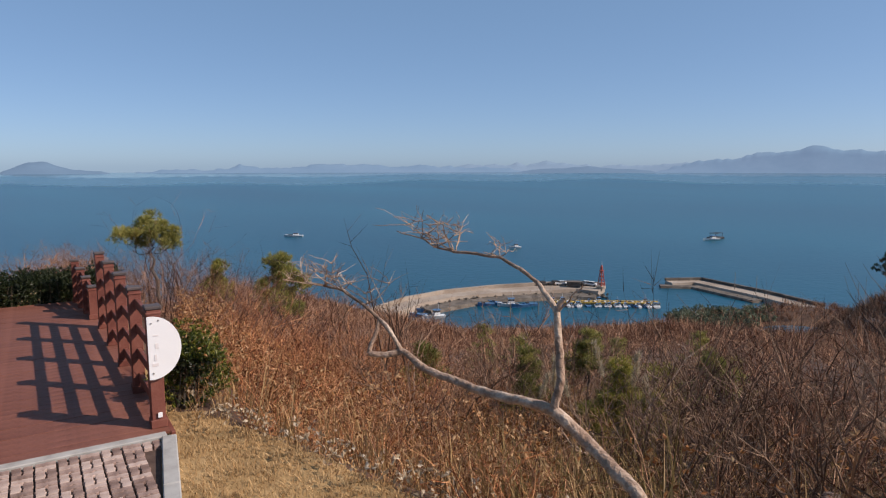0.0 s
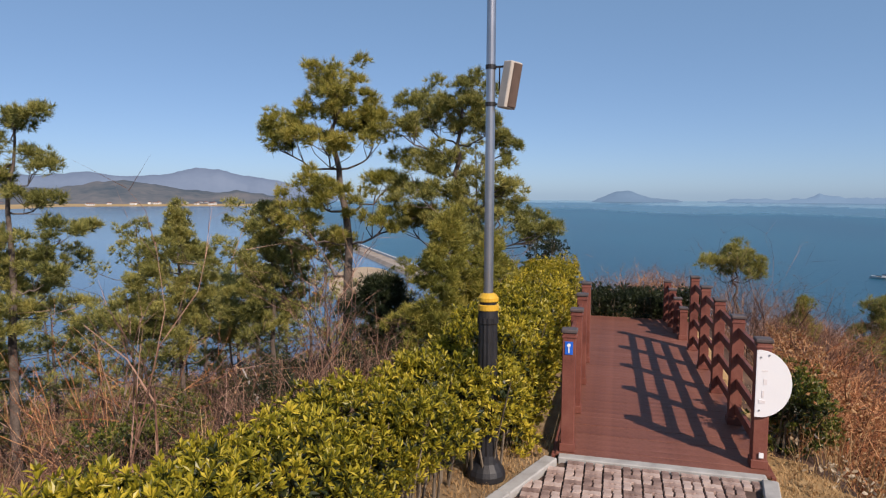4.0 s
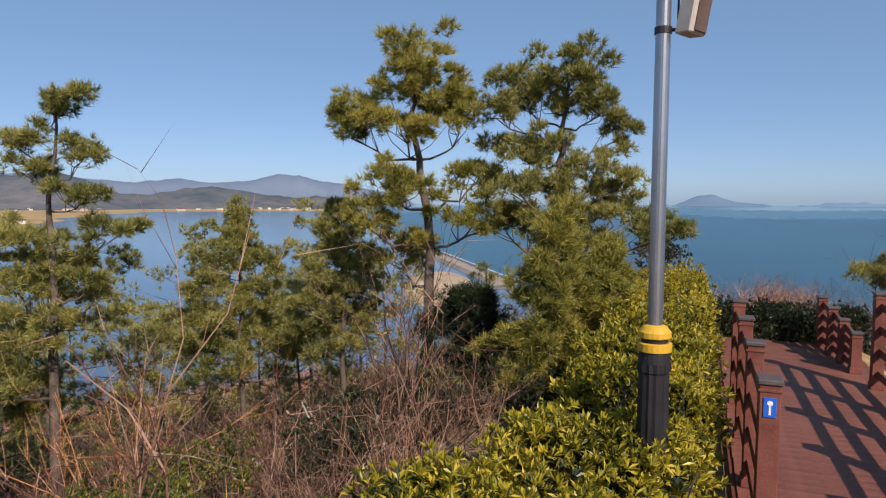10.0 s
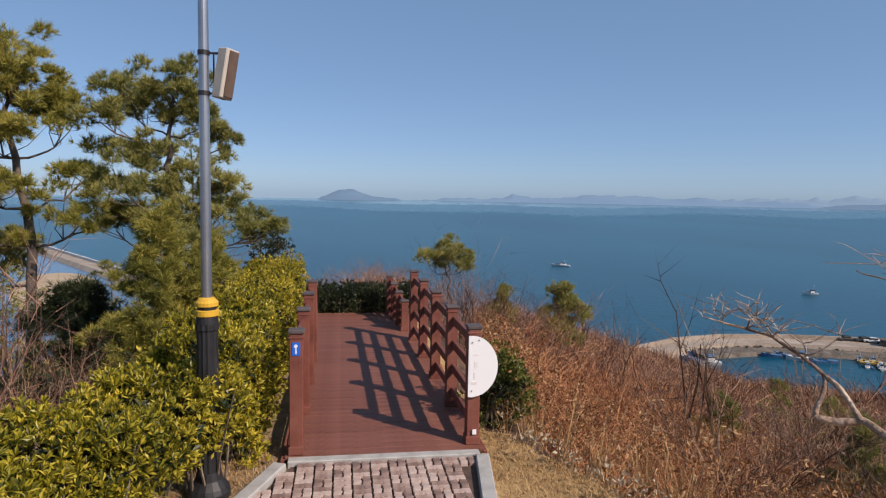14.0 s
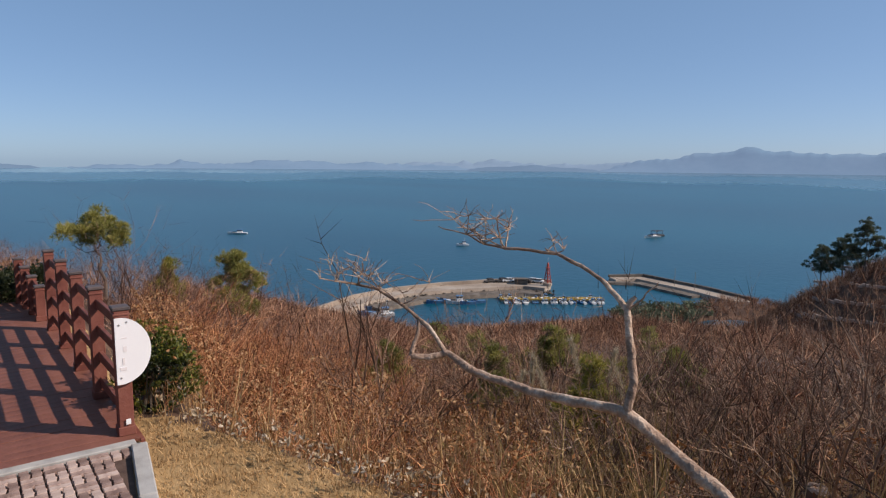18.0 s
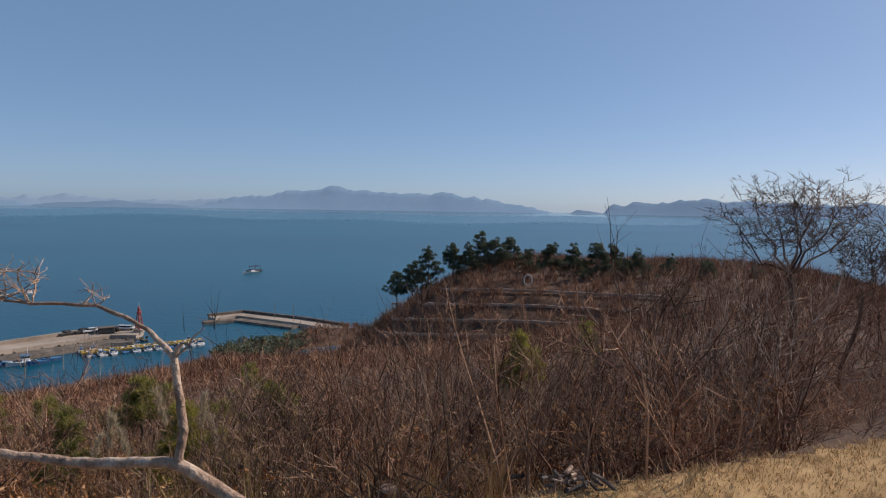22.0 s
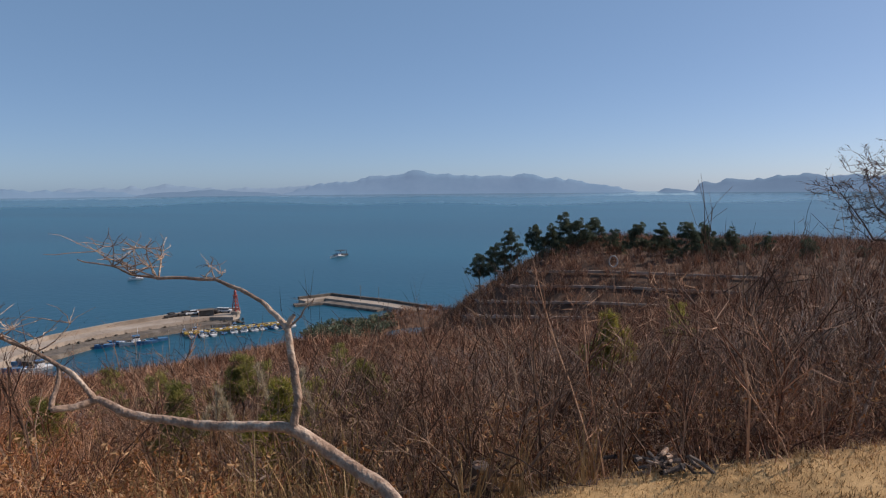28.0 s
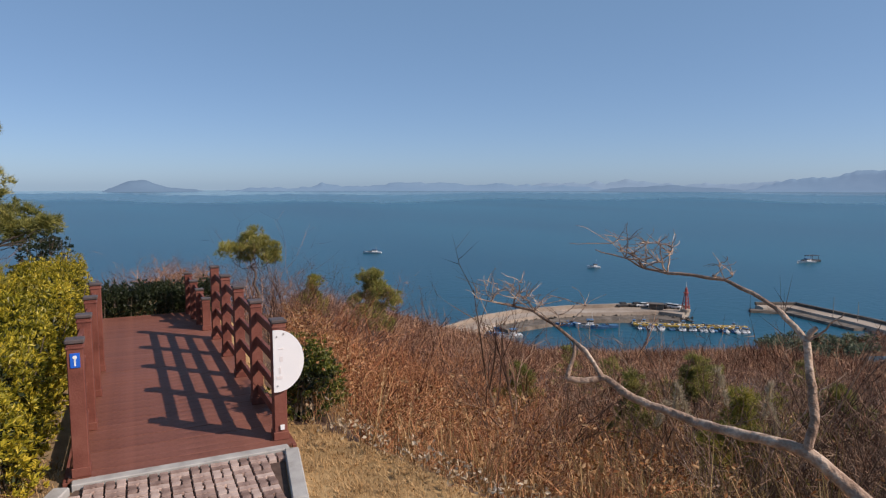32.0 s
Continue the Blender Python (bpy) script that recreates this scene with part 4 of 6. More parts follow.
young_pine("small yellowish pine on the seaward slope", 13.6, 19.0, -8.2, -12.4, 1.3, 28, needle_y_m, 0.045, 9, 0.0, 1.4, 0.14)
boughed_pine("small umbrella-shaped pine with a pale leaning stem", 9.2, 17.0, ((9.1, -9.5), (8.9, -7.4), (8.7, -5.6)), ((7.2, -5.6, 1.2, 0.5), (8.9, -4.8, 1.4, 0.6), (10.5, -5.7, 1.2, 0.5), (8.5, -5.8, 1.7, 0.4), (9.6, -5.1, 1.2, 0.5)), 26, 0.06, needle_m, 0.13, 1.3)
pine(-20.6, 11.0, -7.6, 19, crown=0.9, spread=0.95, tufts=1800, pad=0.22, trunk_r=0.05, mat=shade_evergreen_m, profile="cone", limbs=30, label="dark dense young conifer on the slope")
# The hill's shadow on these pines is put into their dark needle colour.
pine(-69.5, 16.0, -7.0, 20, crown=0.85, spread=1.9, tufts=2400, trunk_r=0.10, mat=shade_evergreen_m, limbs=34, label="pine on the slope above the lagoon, needles coloured dark as shade")
pine(-64.0, 18.0, -7.2, 21, crown=0.9, spread=1.9, tufts=2300, trunk_r=0.10, mat=shade_evergreen_m, limbs=34, label="pine on the slope above the lagoon, needles coloured dark as shade")
pine(-76.0, 15.0, -6.5, 22, crown=0.9, spread=2.0, tufts=2000, trunk_r=0.10, mat=shade_evergreen_m, limbs=30, label="pine on the slope above the lagoon, needles coloured dark as shade")
pine(-53.5, 20.0, -8.5, 23, crown=0.9, spread=1.8, tufts=2000, trunk_r=0.08, limbs=30)
pine(-43.5, 22.0, -9.0, 24, crown=0.9, spread=1.7, tufts=1700, trunk_r=0.08, limbs=28)
pine(-33.5, 22.0, -7.5, 25, crown=0.9, spread=1.7, tufts=1700, trunk_r=0.08, limbs=28)


def bare_shape(rng, h=1.0, stems=5, depth=3, spread=0.35, sides=3, r0=0.010, twist=0.12, kids=3, light=False, least=0.0):
    """A leafless shrub about h high, as arrays; light: its last twigs are slim three-sided spikes."""
    g = Geo()

    def grow(p, d, ln, r, level):
        if light and level >= depth - 1 and level > 1:
            a = unit(np.cross(d, rng.normal(0, 1, 3))) * r
            if level == depth:
                q = p + unit(d + rng.normal(0, twist, 3)) * ln
                g.add([p + a, p - a, q], [(0, 1, 2)])
                return
            q = p + unit(d + rng.normal(0, twist, 3)) * ln * 0.5
            e = q + unit(d + rng.normal(0, twist * 1.5, 3) + np.array([0, 0, 0.1])) * ln * 0.5
            g.add([p + a, p - a, q - a * 0.7, q + a * 0.7, e], [(0, 1, 2), (0, 2, 3), (3, 2, 4)])
            for k in range(kids):
                o = q + (e - q) * rng.uniform(0, 0.9) if k else p + (q - p) * rng.uniform(0.3, 1)
                grow(o, unit(d + rng.normal(0, 0.7, 3) + np.array([0, 0, 0.1])), ln * rng.uniform(0.35, 0.7), max(r * 0.6, least), level + 1)
            return
        n = 4 if level < 2 else 3
        pts = [p]
        dd = d
        for k in range(n - 1):
            dd = unit(dd + rng.normal(0, twist, 3) + np.array([0, 0, 0.05]))
            pts.append(pts[-1] + dd * ln / (n - 1))
        tube(g, pts, np.linspace(r, r * 0.45, n), sides)
        if level < depth:
            for k in range(kids):
                f = rng.uniform(0.35, 1.0)
                i = min(n - 2, int(f * (n - 1)))
                q = pts[i] + (pts[i + 1] - pts[i]) * (f * (n - 1) - i)
                nd = unit(dd + rng.normal(0, 0.55, 3) + np.array([0, 0, 0.15]))
                grow(q, nd, ln * rng.uniform(0.45, 0.75), max(r * 0.5, least), level + 1)

    for k in range(stems):
        w = rng.uniform(0, 6.28)
        d = unit(np.array([math.cos(w) * spread, math.sin(w) * spread, 1.0]))
        grow(np.array([rng.normal(0, 0.06), rng.normal(0, 0.06), -0.05]), d, h * rng.uniform(0.5, 0.75), r0 * rng.uniform(0.7, 1.2), 1)
    return g.arrays()


def spray_shape(rng, blades=30, width=0.012):
    """A far shrub: a spray of slim upright spikes."""
    w = rng.uniform(0, 6.28, blades)
    s = rng.uniform(0.05, 1.1, blades)
    base = np.stack([rng.normal(0, 0.10, blades), rng.normal(0, 0.10, blades), rng.uniform(-0.05, 0.55, blades)], -1)
    d = unit(np.stack([np.cos(w) * s, np.sin(w) * s, np.ones(blades)], -1))
    side = unit(np.cross(d, rng.normal(0, 1, (blades, 3)))) * width
    v = np.stack([base - side, base + side, base + d * rng.uniform(0.35, 0.8, (blades, 1))], 1)
    return v.reshape(-1, 3), np.arange(blades * 3).reshape(-1, 3)


def area(rng, n, az0, az1, r0, r1):
    az = rng.uniform(az0, az1, n)
    r = np.sqrt(rng.uniform(r0 * r0, r1 * r1, n))
    x, y = r * np.sin(np.radians(az)), r * np.cos(np.radians(az))
    return np.stack([x, y, height(x, y)], -1), az, r


rng = np.random.default_rng(40)
shrubs = [bare_shape(np.random.default_rng(100 + i), 0.95, 5, 4, 0.9, 3, 0.0075, 0.34, light=True, least=0.0013) for i in range(9)]
thin = [bare_shape(np.random.default_rng(120 + i), 1.0, 3, 3, 0.55, 3, 0.011, 0.24, kids=5, light=True, least=0.004) for i in range(8)]
spray = [spray_shape(np.random.default_rng(140 + i)) for i in range(8)]


def thicket(name, label, protos, mat, n, az0, az1, r0, r1, lo, hi, seed, keep=None):
    rng = np.random.default_rng(seed)
    p, az, r = area(rng, n, az0, az1, r0, r1)
    ok = (r > np.interp(az, EDGE_AZ, EDGE_R) + 0.45) & (p[:, 2] > SEA + 0.6)
    ok &= ~((p[:, 0] > -2.4) & (p[:, 0] < 1.5) & (p[:, 1] > 0) & (p[:, 1] < 16.5))
    if keep is not None:
        ok &= keep(p, az, r)
    p = p[ok]
    lump = 0.5 + 0.5 * np.sin(1.5 * p[:, 0] + 1.3 * np.sin(0.9 * p[:, 1])) * np.sin(1.2 * p[:, 1] + 1.7 * np.sin(0.7 * p[:, 0]))
    grown = np.where(np.hypot(p[:, 0], p[:, 1]) < 32, 0.62 + 0.62 * lump, 1.0)
    g = Geo()
    scatter(g, protos, p, rng.uniform(lo, hi, len(p)) * grown, rng)
    return tagged(g.obj(name, mat), label, "shrubs", kind="stuff")


thicket("thicket", "dense leafless grey-brown thicket falling towards the harbour", shrubs, twig_m, 800, 24, 112, 4.0, 25, 0.6, 1.45, 41)
thicket("russet_thicket", "russet leafless shrubs below the lawn's edge", shrubs, twig_r_m, 520, 11, 46, 4.4, 20, 0.5, 1.15, 42)
thicket("bare_wood", "leafless brown wood on the slope down to the harbour", thin, twig_m, 1800, 12, 116, 18, 84, 1.5, 2.9, 43)
thicket("bare_wood", "leafless brown wood further down the slope", spray, twig_m, 3600, 12, 116, 78, 110, 2.0, 3.4, 50)
thicket("bare_wood", "leafless brown wood on the terraced hill", spray, twig_m, 5200, 60, 116, 92, 180, 1.8, 3.0, 44)
thicket("bare_wood", "leafless brown wood above the harbour", spray, twig_m, 4200, 14, 67, 95, 208, 1.6, 3.0, 49)
fine = [bare_shape(np.random.default_rng(180 + i), 1.0, 3, 4, 0.6, 3, 0.0052, 0.2, kids=3, light=True, least=0.0011) for i in range(7)]
thicket("thicket", "leafless purplish shrubs among the pines", fine, purple_m, 620, -80, -12, 6.0, 20, 1.1, 2.5, 45)
thicket("bare_wood", "leafless wood on the slope to the lagoon", thin, twig_m, 800, -88, -8, 20, 110, 2.0, 3.6, 46)
thicket("thicket", "leafless shrubs beyond the boardwalk", shrubs, twig_m, 160, -9, 14, 15.5, 28, 0.7, 1.5, 47)
thicket("thicket", "taller purplish shrubs round the small seaward pines", fine, purple_m, 150, 8.5, 27, 12, 23, 1.5, 2.5, 59)
thicket("russet_thicket", "taller russet shrubs on the seaward slope", shrubs, twig_r_m, 130, 15, 33, 9, 18, 1.5, 2.3, 51)
thicket("thicket", "tall leafless shrubs under the western pines", shrubs, sapling_m, 150, -84, -40, 8, 20, 1.6, 2.6, 53)
thicket("thicket", "low leafless scrub along the lawn's upper edge", shrubs, twig_m, 380, 86, 118, 6, 18, 0.5, 1.2, 54)
slim = [bare_shape(np.random.default_rng(160 + i), 1.0, 2, 4, 0.28, 4, 0.0085, 0.16, kids=4, light=True, least=0.0016) for i in range(7)]
thicket("saplings", "slim dark leafless saplings standing in the thicket", slim, sapling_m, 210, 24, 100, 8.0, 20, 1.4, 2.6, 55)
thicket("saplings", "slim dark leafless saplings close below the lawn", slim, sapling_m, 60, 52, 96, 5.5, 9.5, 1.2, 2.1, 60)
thicket("saplings", "slim pale-barked leafless saplings above the harbour", slim, twig_m, 150, 28, 104, 5.5, 16, 1.1, 2.2, 58)
thicket("saplings", "slim dark leafless saplings on the western slope", slim, sapling_m, 90, -80, -24, 7.5, 16, 1.2, 1.9, 56)
rng = np.random.default_rng(57)
p = np.stack([rng.uniform(-5.2, -2.9, 260), rng.uniform(1.2, 8.5, 260)], -1)
p = p[p[:, 0] < -2.35 - 0.24 * np.maximum(0, 4.5 - p[:, 1])]
g = Geo()
scatter(g, fine, np.stack([p[:, 0], p[:, 1], height(p[:, 0], p[:, 1])], -1), rng.uniform(0.6, 1.15, len(p)), rng)
tagged(g.obj("thicket", purple_m), "low leafless scrub close behind the hedge", "shrubs", kind="stuff")
# withered leaves still on the shrubs
rng = np.random.default_rng(52)
for nm, n, a0, a1, r0, r1, hi, lab in (("withered_leaves", 9500, 11, 46, 4.6, 16, 1.0, "rust-coloured withered leaves clinging to the shrubs"), ("withered_leaves", 5000, 40, 100, 4.2, 15, 0.9, "sparse withered brown leaves in the thicket"), ("withered_leaves", 1500, -75, -25, 6.5, 14, 1.6, "withered brown leaves among the shrubs")):
    p, az, r = area(rng, n, a0, a1, r0, r1)
    ok = (r > np.interp(az, EDGE_AZ, EDGE_R) + 0.4) & (p[:, 0] > 1.6) if a0 > 0 else r > 6
    p = p[ok]
    p[:, 2] += rng.uniform(0.1, hi, len(p))
    g = Geo()
    leaves(g, p, unit(rng.normal(0, 1, p.shape)), rng, 3, 0.055, 0.024, 0.9)
    tagged(g.obj(nm, deadleaf_m), lab, "leaves", kind="stuff")

p, az, r = area(rng, 1900, 12, 60, 4.2, 8)
e = np.interp(az, EDGE_AZ, EDGE_R)
p = p[(r > e + 0.05) & (r < e + 1.1) & (p[:, 0] > 1.5)]
p[:, 2] += rng.uniform(0.02, 0.28, len(p))
g = Geo()
leaves(g, p, unit(rng.normal(0, 1, p.shape)), rng, 2, 0.06, 0.032, 0.9)
tagged(g.obj("bleached_leaves", pale_leaf_m), "pale bleached leaves drifted along the lawn's edge", "leaves", kind="stuff")


# dry grass
def grass_proto(rng, blades=14, h=0.5, w=0.008, spread=0.5):
    g = Geo()
    a = rng.uniform(0, 6.28, blades)
    ln = h * rng.uniform(0.5, 1.1, blades)
    sp = rng.uniform(0.1, 1, blades) * spread
    base = np.stack([rng.normal(0, 0.04, blades), rng.normal(0, 0.04, blades), np.full(blades, -0.02)], -1)
    d = np.stack([np.cos(a) * sp, np.sin(a) * sp, np.ones(blades)], -1)
    side = np.stack([-np.sin(a), np.cos(a), np.zeros(blades)], -1) * w / 2
    mid = base + d * ln[:, None] * 0.55
    tip = base + d * ln[:, None] + np.stack([np.cos(a) * sp, np.sin(a) * sp, -0.3 * sp], -1) * ln[:, None] * 0.3
    v = np.stack([base - side, base + side, mid + side * 0.8, mid - side * 0.8, tip], 1)
    k = np.arange(blades)[:, None] * 5
    f = np.concatenate([k + np.array([[0, 1, 2]]), k + np.array([[0, 2, 3]]), k + np.array([[3, 2, 4]])])
    g.add(v.reshape(-1, 3), f)
    return g.arrays()


lawn_p = [grass_proto(np.random.default_rng(200 + i), 7, 0.075, 0.008, 1.3) for i in range(4)]
tall_p = [grass_proto(np.random.default_rng(210 + i), 14, 0.75, 0.010, 0.45) for i in range(4)]
rng = np.random.default_rng(48)
p, az, r = area(rng, 22000, 8, 118, 3.2, 11)
ok = (r < np.interp(az, EDGE_AZ, EDGE_R) + 0.5) & (p[:, 0] > 1.27 - np.maximum(0, 6.08 - p[:, 1]) * 0.148)
g = Geo()
scatter(g, lawn_p, p[ok], rng.uniform(0.5, 1.2, ok.sum()), rng)
p2 = np.stack([rng.uniform(-2.6, -0.75, 2600), rng.uniform(3.4, 6.9, 2600), np.full(2600, -0.06)], -1)
p2 = p2[p2[:, 0] < -0.80 - (6.08 - p2[:, 1]) * 0.375]
scatter(g, lawn_p, p2, rng.uniform(0.5, 1.1, len(p2)), rng)
p3 = np.stack([rng.uniform(1.0, 3.2, 2200), rng.uniform(2.6, 6.6, 2200)], -1)
ok = (p3[:, 0] > 1.25 - np.maximum(0, 6.08 - p3[:, 1]) * 0.148) & (np.hypot(p3[:, 0], p3[:, 1]) < np.interp(np.degrees(np.arctan2(p3[:, 0], p3[:, 1])), EDGE_AZ, EDGE_R) + 0.3)
p3 = p3[ok]
p3 = np.stack([p3[:, 0], p3[:, 1], height(p3[:, 0], p3[:, 1])], -1)
scatter(g, lawn_p, p3, rng.uniform(0.45, 1.1, len(p3)), rng)
tagged(g.obj("lawn_grass", straw_m), "short dry straw-coloured winter lawn", "grass", kind="stuff")
p, az, r = area(rng, 420, 10, 80, 4.8, 11)
ok = (r > np.interp(az, EDGE_AZ, EDGE_R) + 0.2) & (r < np.interp(az, EDGE_AZ, EDGE_R) + 4) & (p[:, 0] > 1.5)
g = Geo()
scatter(g, tall_p, p[ok], rng.uniform(0.5, 1.2, ok.sum()), rng)
p, az, r = area(rng, 260, -85, -20, 3.8, 9.5)
ok = (p[:, 0] < -3.1)
p = p[ok]
scatter(g, tall_p, p, rng.uniform(0.5, 1.1, len(p)), rng)
tagged(g.obj("dry_grass_tufts", straw_m), "tall dry grass tufts along the lawn's edge", "grass", kind="stuff")

p, az, r = area(rng, 300, 34, 74, 8, 20)
g = Geo()
scatter(g, tall_p, p, rng.uniform(0.8, 1.6, len(p)), rng)
p, az, r = area(rng, 60, 37, 56, 5.2, 9)
scatter(g, tall_p, p, rng.uniform(0.9, 1.7, len(p)), rng)
tagged(g.obj("olive_weeds", weed_m), "olive-green weeds among the bare shrubs", "grass", kind="stuff")


# ---- hedges ----
def hedge(name, label, line, width, top, low, seed, mat, dens=430, base=0.35, lf=0.064):
    """A clipped hedge along a line: stems below, leaf rosettes over a lumpy skin."""
    rng = np.random.default_rng(seed)
    ob = thing(name, label, "hedge")
    leaf, inner = Geo(), Geo()
    for (x0, y0), (x1, y1) in zip(line, line[1:]):
        ln = math.hypot(x1 - x0, y1 - y0)
        t, nx, ny = ((x1 - x0) / ln, (y1 - y0) / ln), -(y1 - y0) / ln, (x1 - x0) / ln
        girth = width + 2 * (top - low - base)
        n = int(dens * ln * girth)
        a, b = rng.uniform(-0.08, ln + 0.08, n), rng.uniform(0, girth, n)
        hh = top - low - base
        off = np.where(b < hh, -width / 2, np.where(b < hh + width, b - hh - width / 2, width / 2))
        z = np.where(b < hh, low + base + b, np.where(b < hh + width, top, top - (b - hh - width)))
        nrm = np.stack([np.where(b < hh, -nx, np.where(b < hh + width, 0, nx)), np.where(b < hh, -ny, np.where(b < hh + width, 0, ny)), np.where((b >= hh) & (b < hh + width), 1.0, 0.25)], -1)
        x, y = x0 + t[0] * a + nx * off, y0 + t[1] * a + ny * off
        lump = 0.07 * np.sin(x * 5.1 + 1.7 * np.sin(y * 3.3)) + 0.06 * np.sin(y * 6.3 + z * 5) + rng.normal(0, 0.05, n) - np.abs(rng.normal(0, 0.11, n))
        corner = ss(0.0, 0.3, np.minimum(np.abs(b - hh), np.abs(b - hh - width)))
        p = np.stack([x, y, z], -1) + nrm * (lump - 0.10 * (1 - corner))[:, None]
        leaves(leaf, p, unit(nrm * 0.7 + np.array([0, 0, 0.75]) + rng.normal(0, 0.25, p.shape)), rng, 11, lf, lf * 0.31, 0.62)
        # Inner leaves in a dark colour paint the shade of the hedge's gaps.
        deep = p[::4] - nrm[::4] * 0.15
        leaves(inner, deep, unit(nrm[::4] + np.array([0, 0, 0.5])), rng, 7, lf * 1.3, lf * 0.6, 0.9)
        m = int(ln * 24)
        for k in range(m):
            f, o = rng.uniform(0, ln), rng.uniform(-width / 2 + 0.1, width / 2 - 0.1)
            bx, by = x0 + t[0] * f + nx * o, y0 + t[1] * f + ny * o
            tip = np.array([bx + rng.normal(0, 0.14), by + rng.normal(0, 0.14), top - 0.1])
            foot = np.array([bx, by, low - 0.05])
            one = Geo()
            tube(one, [foot, foot * 0.6 + tip * 0.4 + rng.normal(0, 0.03, 3), tip], [0.014, 0.010, 0.004], 4)
            one.obj("stem", stem_m, ob)
    leaf.obj("foliage", mat, ob)
    inner.obj("inner_foliage", shade_evergreen_m, ob, "inner leaves, coloured dark for the hedge's shade")
    return ob


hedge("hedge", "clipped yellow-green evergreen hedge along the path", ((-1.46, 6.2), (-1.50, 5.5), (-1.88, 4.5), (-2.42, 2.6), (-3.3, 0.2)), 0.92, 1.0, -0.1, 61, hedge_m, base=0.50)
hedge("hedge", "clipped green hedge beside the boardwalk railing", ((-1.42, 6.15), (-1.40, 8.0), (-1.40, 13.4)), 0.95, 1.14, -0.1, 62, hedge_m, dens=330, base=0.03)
# Very dark leaf colour imitates the shade on this end hedge.
hedge("hedge", "hedge closing the boardwalk's end, leaves coloured dark as shade", ((-1.6, 14.15), (1.5, 14.2)), 1.1, 0.46, -0.2, 63, shade_evergreen_m, dens=420, base=0.02)
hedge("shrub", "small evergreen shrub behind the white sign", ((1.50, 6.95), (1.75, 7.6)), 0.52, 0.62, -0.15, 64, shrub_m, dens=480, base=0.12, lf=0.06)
hedge("shrub", "dark glossy evergreen shrub above the hedge", ((-1.9, 14.4), (-1.4, 14.6)), 0.9, 1.55, -0.3, 65, shade_evergreen_m, dens=200)

for k, (x, y, top, w) in enumerate(((-3.7, 6.4, 0.35, 0.8), (-4.7, 5.2, 0.1, 0.8), (-3.2, 7.8, 0.35, 0.7), (-5.2, 6.6, -0.2, 0.9), (-4.3, 8.2, 0.0, 0.8), (-5.0, 3.4, -0.1, 0.8), (-2.5, 8.6, 0.42, 0.8), (-2.9, 9.8, 0.3, 0.9), (-2.35, 10.9, 0.5, 0.9), (-3.5, 10.9, 0.1, 0.9), (-2.7, 12.2, 0.4, 0.9), (-3.6, 9.1, 0.1, 0.8))):
    hedge("shrub", "low evergreen shrub on the slope behind the hedge", ((x, y), (x - 0.5, y + 0.45)), w, top, top - 1.1, 660 + k, shrub_m if k % 2 else shade_evergreen_m, dens=260, base=0.1)

# ---- the dead tree ----
dead = thing("dead_tree", "bleached forked dead tree leaning over the slope", "tree", place=(0.0, 0.16, 0.01))


def limb(spec, r0, r1, sides=8, to=None):
    wood = to or Geo()
    ends = np.array([at(a, e, d * 0.78) for a, e, d in spec])
    r0, r1 = r0 * 0.5, r1 * 0.5
    n = (len(ends) - 1) * 4 + 1
    f = np.linspace(0, len(ends) - 1, n)
    pts = [Vector([np.interp(x, np.arange(len(ends)), ends[:, k]) for k in range(3)]) for x in f]
    crook = 0.010 if r0 > 0.005 else 0.016
    pts = [p if i in (0, n - 1) else p + Vector(noise.noise_vector(p * 9)) * crook + Vector(noise.noise_vector(p * 26)) * crook * 0.5 for i, p in enumerate(pts)]
    knots = np.array([1 + 0.16 * noise.noise(p * 21) + 0.22 * max(0, noise.noise(p * 7) - 0.1) for p in pts])
    tube(wood, pts, np.linspace(r0, r1, n) * knots, sides)
    if to is None:
        wood.obj("trunk" if r0 > 0.026 else "branch", grey_bark_m, dead, smooth=True)


limb(((72, -36, 2.0), (66, -28.5, 2.15), (62.6, -25.5, 2.25), (58.7, -23.2, 2.35), (54.4, -20.5, 2.4)), 0.046, 0.036)
limb(((54.4, -20.5, 2.4), (49.9, -19.9, 2.5), (46, -19.3, 2.6), (42.3, -18.5, 2.7), (40, -17.6, 2.75), (38.2, -16.5, 2.8), (36.6, -16.9, 2.8), (35.1, -16.7, 2.8)), 0.032, 0.020)
limb(((54.4, -20.5, 2.4), (54.7, -18, 2.42), (54.5, -15.7, 2.45), (54.0, -12.1, 2.5)), 0.027, 0.021)
limb(((54.0, -12.1, 2.5), (52.9, -10.7, 2.55), (51.8, -9.5, 2.6), (50, -8.5, 2.65), (47.9, -7.6, 2.7), (43.4, -7.2, 2.8), (41.5, -6.8, 2.85), (39.9, -6.1, 2.9), (37.4, -5.4, 2.95)), 0.019, 0.004, 6)
limb(((38.2, -16.5, 2.8), (36.9, -14.6, 2.85), (35.7, -13.5, 2.9), (34.2, -12.3, 2.95), (32.2, -11.0, 3.0), (30.3, -10.5, 3.05), (28.3, -10.1, 3.1)), 0.019, 0.008, 6)
limb(((35.1, -16.7, 2.8), (35.5, -15.0, 2.85), (35.7, -13.5, 2.9)), 0.016, 0.012, 6)
limb(((54.0, -12.1, 2.5), (54.3, -11.2, 2.5), (54.6, -10.9, 2.5)), 0.018, 0.010, 6)
limb(((54.2, -12.0, 2.5), (55.4, -10.6, 2.45), (56.4, -9.6, 2.45)), 0.008, 0.003, 4)
twigs = Geo()
rng = np.random.default_rng(70)
